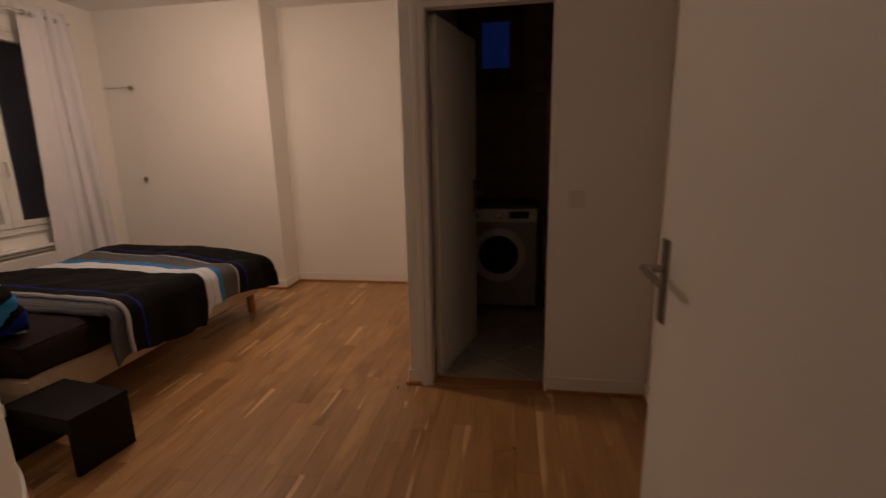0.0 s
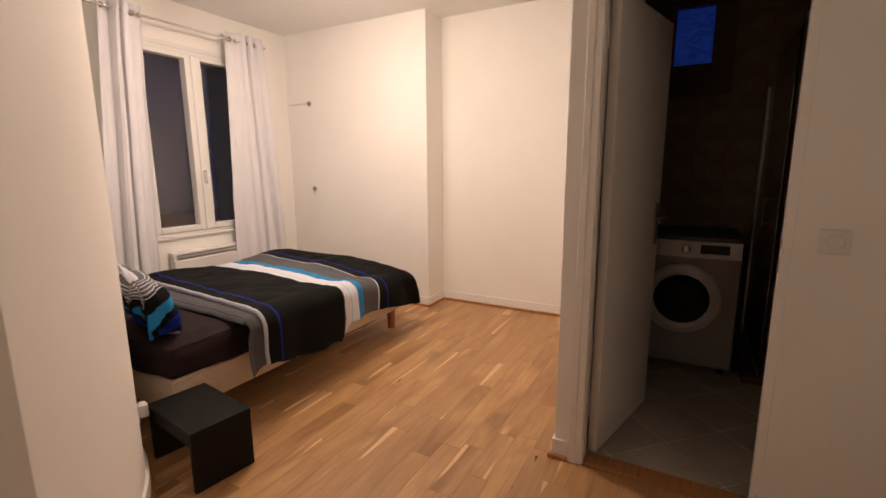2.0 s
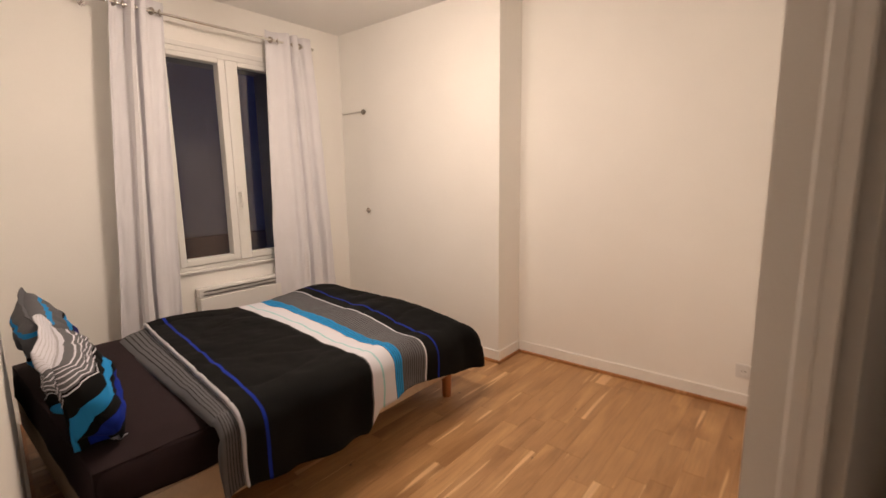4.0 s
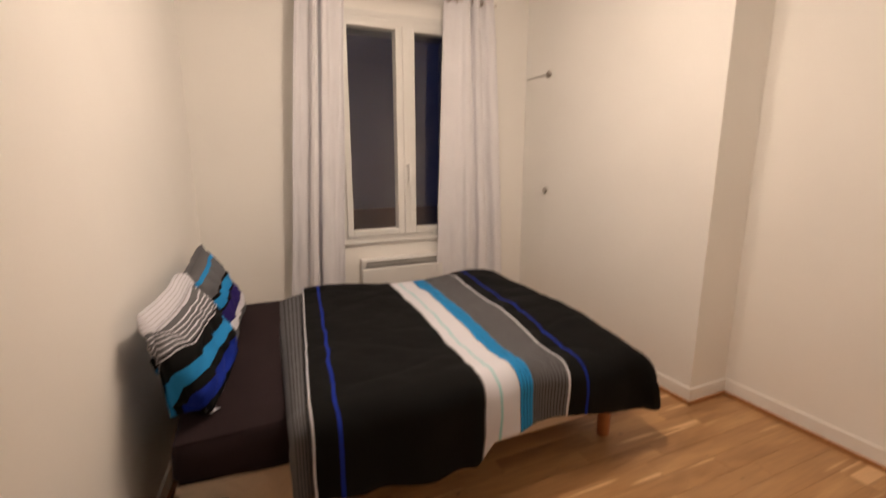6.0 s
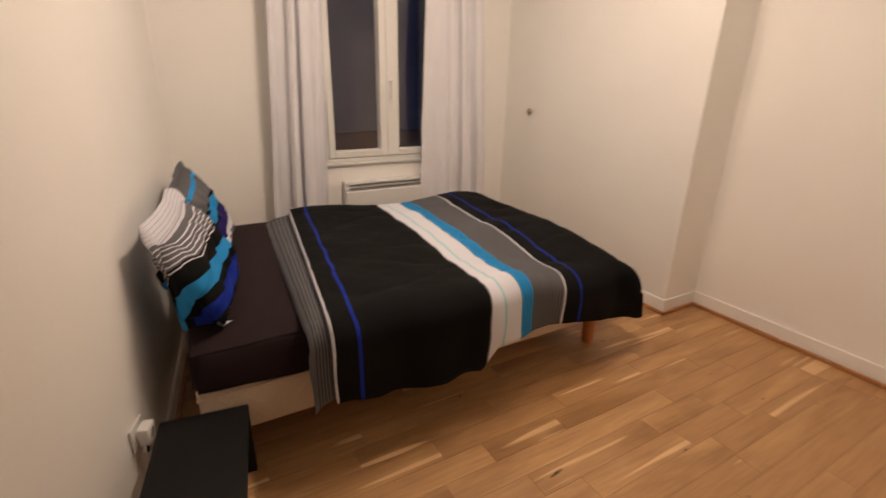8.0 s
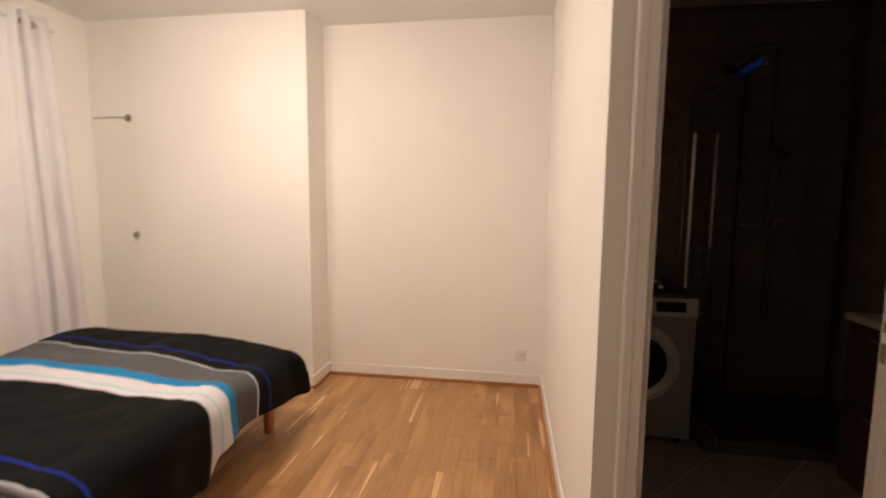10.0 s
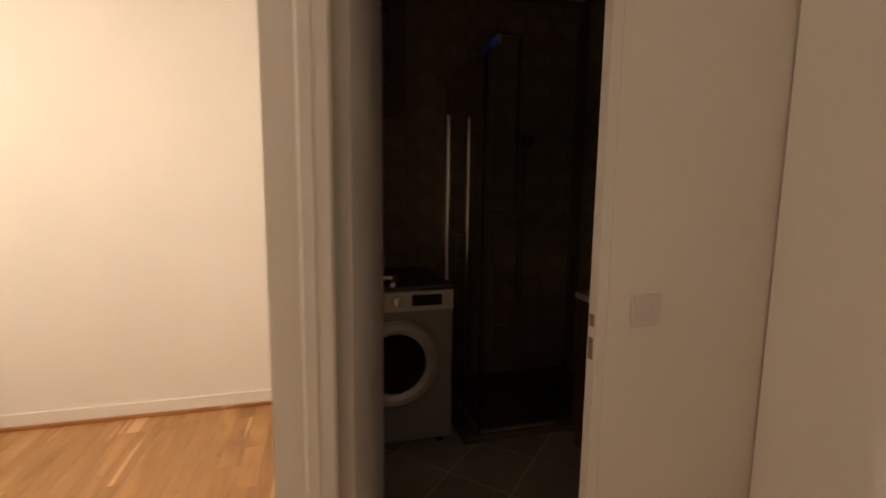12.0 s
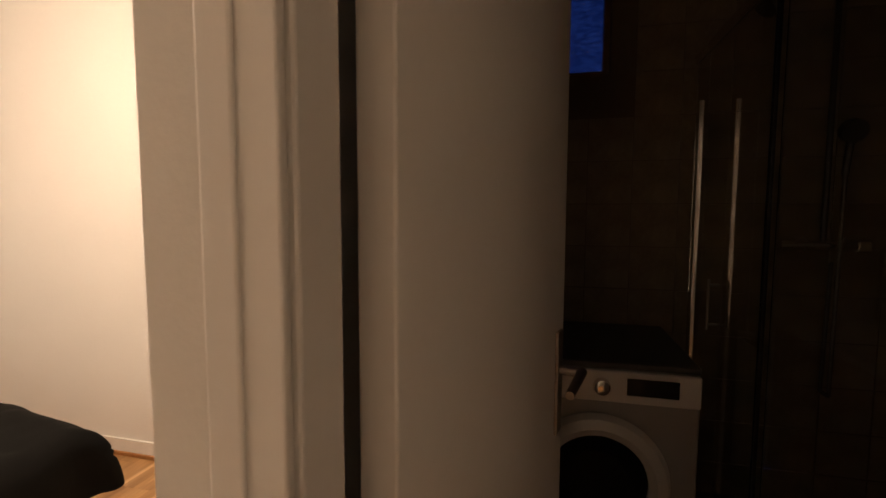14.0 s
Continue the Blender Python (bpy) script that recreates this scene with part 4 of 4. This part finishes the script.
def shower():
    x0, y0, top = 0.62, 3.842, 2.045
    s = thing("shower_enclosure", (x0, y0, 0.012), "framed clear glass shower enclosure on a low dark tray", "shower")
    part("tray", boxes((x0 - 0.09, BATHR, y0 - 0.02, FARY, 0.012, 0.062), soft=0.01), TRAY, s, "dark stone shower tray")
    part("side_glass", boxes((x0 - 0.003, x0 + 0.003, y0 + 0.02, FARY - 0.03, 0.07, top - 0.02)), SHOWERGLASS, s)
    part("front_glass", boxes((x0 + 0.02, x0 + 0.46, y0 - 0.003, y0 + 0.003, 0.07, top - 0.02)), SHOWERGLASS, s)
    part("post", boxes((0.545, 0.565, 4.285, 4.305, 0.062, 1.80), soft=0.004), CHROME, s, "slim chrome upright")
    part("top_rail", boxes((x0 - 0.012, x0 + 0.012, 3.68, FARY - 0.002, top - 0.02, top + 0.02), soft=0.004), CHROME, s, "chrome top rail")
    part("corner_seal", boxes((x0 - 0.005, x0 + 0.005, y0 - 0.005, y0 + 0.005, 0.062, top - 0.02), soft=0.002), BLACKP, s)
    part("bottom_rail", boxes((x0 - 0.01, x0 + 0.01, y0 + 0.01, FARY - 0.04, 0.062, 0.078), soft=0.003), STEEL, s)
    part("bottom_rail", boxes((x0 + 0.01, x0 + 0.46, y0 - 0.01, y0 + 0.01, 0.062, 0.078), soft=0.003), STEEL, s)
    part("handle", rods(((x0 - 0.035, 4.21, 0.93), (x0 - 0.035, 4.21, 1.12), 0.005), ((x0, 4.21, 0.95), (x0 - 0.035, 4.21, 0.95), 0.005), ((x0, 4.21, 1.1), (x0 - 0.035, 4.21, 1.1), 0.006), sides=12), STEEL, s, smooth=True)
    m = thing("shower_mixer", (1.14, FARY, 1.235), "chrome shower mixer with a riser rail and hand shower", "shower mixer")
    y = FARY - 0.055
    part("mixer_bar", rods(((0.985, y, 1.235), (1.245, y, 1.235), 0.021)), CHROME, m, smooth=True)
    for x, d in ((0.975, -1), (1.255, 1)):
        part("knob", rods(((x - 0.02, y, 1.235), (x + 0.02, y, 1.235), 0.026), sides=20), CHROME, m, smooth=True)
    for x in (1.06, 1.21):
        part("inlet", rods(((x, y, 1.235), (x, FARY, 1.235), 0.014), ((x, FARY - 0.008, 1.235), (x, FARY, 1.235), 0.032)), CHROME, m, smooth=True)
    part("riser", rods(((1.115, y, 1.24), (1.115, y, 2.36), 0.011), sides=16), SHADECHROME, m, smooth=True)
    # The slanted lower rod is added to mirror the window as a blue streak.
    part("arm", rods(((1.115, y, 2.36), (0.985, y - 0.01, 2.36), 0.011), ((0.990, y - 0.01, 2.362), (0.86, y - 0.02, 2.235), 0.012), sides=20), CHROME, m, "chrome shower arm with a slanted rod added for a blue glint", smooth=True)
    part("rain_head", rods(((0.865, y - 0.02, 2.240), (0.845, y - 0.021, 2.220), 0.03, 0.055), sides=32), SHADECHROME, m, smooth=True)
    part("hand_shower", rods(((1.15, y - 0.05, 1.52), (1.15, y - 0.08, 1.70), 0.012, 0.014), ((1.15, y - 0.07, 1.70), (1.15, y - 0.10, 1.69), 0.045)), SHADECHROME, m, smooth=True)
    part("hose", rods(((1.135, y - 0.03, 1.17), (1.125, y - 0.03, 0.62), 0.008), ((1.125, y - 0.03, 0.62), (1.155, y - 0.035, 0.60), 0.008), ((1.155, y - 0.035, 0.60), (1.152, y - 0.05, 1.53), 0.008), sides=10), SHADECHROME, m, smooth=True)


shower()


def vanity():
    x0, y0, y1 = 1.10, 2.78, 3.72
    v = thing("vanity_cabinet", (x0, y0, 0.012), "red-brown wooden vanity cabinet below a white counter", "vanity")
    part("body", boxes((x0 + 0.02, BATHR, y0 + 0.01, y1 - 0.01, 0.012, 0.815)), VANITY, v)
    for a, b in ((y0 + 0.012, (y0 + y1) / 2 - 0.002), ((y0 + y1) / 2 + 0.002, y1 - 0.012)):
        for z0, z1 in ((0.09, 0.44), (0.446, 0.81)):
            d = part("drawer_front", boxes((x0 + 0.003, x0 + 0.02, a, b, z0, z1), soft=0.002), VANITY, v)
            part("handle", rods(((x0 - 0.012, (a + b) / 2 - 0.06, z1 - 0.05), (x0 - 0.012, (a + b) / 2 + 0.06, z1 - 0.05), 0.005), sides=10), STEEL, d)
    part("worktop", boxes((x0 - 0.012, BATHR, y0, y1, 0.817, 0.852), soft=0.005), COUNTER, v, "white counter top")
    m = thing("mirror", (BATHR, 3.4, 1.29), "frameless wall mirror above the vanity", "mirror")
    part("glass", boxes((BATHR - 0.02, BATHR - 0.004, 2.9, 3.80, 1.27, 1.78), soft=0.002), MIRROR, m)


vanity()


# ---- small pieces: tiles and boards ----
def chip(name, sx, sy, sz, mat, c=0.0012):
    """A flat slab with a chamfered upper rim, its underside at z = 0, centred on its origin."""
    bm = bmesh.new()
    lo = [bm.verts.new((x * sx / 2, y * sy / 2, 0)) for x, y in ((-1, -1), (1, -1), (1, 1), (-1, 1))]
    mid = [bm.verts.new((v.co.x, v.co.y, sz - c)) for v in lo]
    up = [bm.verts.new((v.co.x - math.copysign(c, v.co.x), v.co.y - math.copysign(c, v.co.y), sz)) for v in lo]
    for p, q in ((lo, mid), (mid, up)):
        for i in range(4):
            bm.faces.new((p[i], p[(i + 1) % 4], q[(i + 1) % 4], q[i]))
    bm.faces.new(up)
    bm.faces.new(lo[::-1])
    return mesh(name, bm, mat)


def piece(name, data, parent, m):
    ob = new(name, data)
    ob.parent = parent
    ob.matrix_basis = m
    return ob


rng = random.Random(5)
bath_floor = solid("floor_bath", boxes((BATHL, BATHR, BY + 0.083, FARY, -0.05, 0.0095)), FGROUT, "grey stone tiled bathroom floor laid diagonally")
pitch, s2 = 0.319, math.sqrt(0.5)
for i in range(-8, 9):
    for j in range(-8, 9):
        ends = (i * pitch + 0.0045, (i + 1) * pitch - 0.0045), (j * pitch + 0.0045, (j + 1) * pitch - 0.0045)
        corners = [(0.165 + (u + v) * s2, 2.945 + (v - u) * s2) for u, v in ((ends[0][0], ends[1][0]), (ends[0][1], ends[1][0]), (ends[0][1], ends[1][1]), (ends[0][0], ends[1][1]))]
        if max(c[0] for c in corners) < BATHL or max(c[1] for c in corners) < BY + 0.09 or min(c[0] for c in corners) > BATHR or min(c[1] for c in corners) > FARY:
            continue
        bm = bmesh.new()
        face = bm.faces.new([bm.verts.new((*c, 0.0065)) for c in corners])
        lift = 0.0125 + rng.uniform(-0.0004, 0.0002)
        for v in bmesh.ops.extrude_face_region(bm, geom=[face])["geom"]:
            if isinstance(v, bmesh.types.BMVert):
                v.co.z = lift
        for co, no in (((0, BY + 0.084, 0), (0, -1, 0)), ((BATHL, 0, 0), (-1, 0, 0)), ((BATHR, 0, 0), (1, 0, 0)), ((0, FARY, 0), (0, 1, 0))):
            bmesh.ops.bisect_plane(bm, geom=bm.verts[:] + bm.edges[:] + bm.faces[:], plane_co=co, plane_no=no, clear_outer=True)
        if bm.faces:
            piece("tile", mesh("tile", bm, FTILE), bath_floor, Matrix())
        else:
            bm.free()

wall_tile = chip("wall_tile", 0.196, 0.196, 0.007, BTILE, 0.001)
for owner, fixed, span in (("wall_bath_north", FARY, (BATHL, BATHR)), ("wall_bath_east", BATHR, (BY + 0.09, FARY))):
    wall = bpy.data.objects[owner]
    n = int((span[1] - span[0]) / 0.2)
    for i in range(n):
        for j in range(13):
            c, z = span[0] + 0.1 + i * 0.2, 0.112 + j * 0.2
            if owner == "wall_bath_north":
                if BWX0 - 0.14 < c < BWX1 + 0.14 and BWZ0 - 0.14 < z < BWZ1 + 0.14:
                    continue
                piece("tile", wall_tile, wall, pose(c, fixed, z, 90, 0, 0))
            else:
                piece("tile", wall_tile, wall, pose(fixed, c, z, 90, 0, -90))

floor = solid("floor", boxes((WX - 0.05, RX + 0.05, EY0, FARY + 0.05, -0.12, -0.0135)), OAKTRIM, "oiled oak strip floor with knots and pale sapwood streaks")
board = chip("board", 0.0994, 1.0, 0.0135, OAK, 0.0008)
x = WX - 0.03
while x < RX + 0.02:
    if x < A.x:
        near = HEADW.y - 0.2 if x < -2.1 else A.y + (A.x - x) * 0.7 - 0.15
    else:
        near = EY0
    far = (CUPY if x < CUPX - 0.06 else FARY) if x < PX + 0.04 else BY + 0.02
    y = near - rng.uniform(0, 0.6)
    while y < far:
        length = rng.choice((0.35, 0.5, 0.6, 0.75, 0.9, 1.1))
        a, b = max(y, near), min(y + length, far)
        if b - a > 0.04:
            piece("board", board, floor, Matrix.Translation((x + 0.05, (a + b) / 2, -0.0135 + rng.uniform(-0.0003, 0.0))) @ Matrix.Diagonal((1, b - a - 0.0006, 1, 1)))
        y += length
    x += 0.1
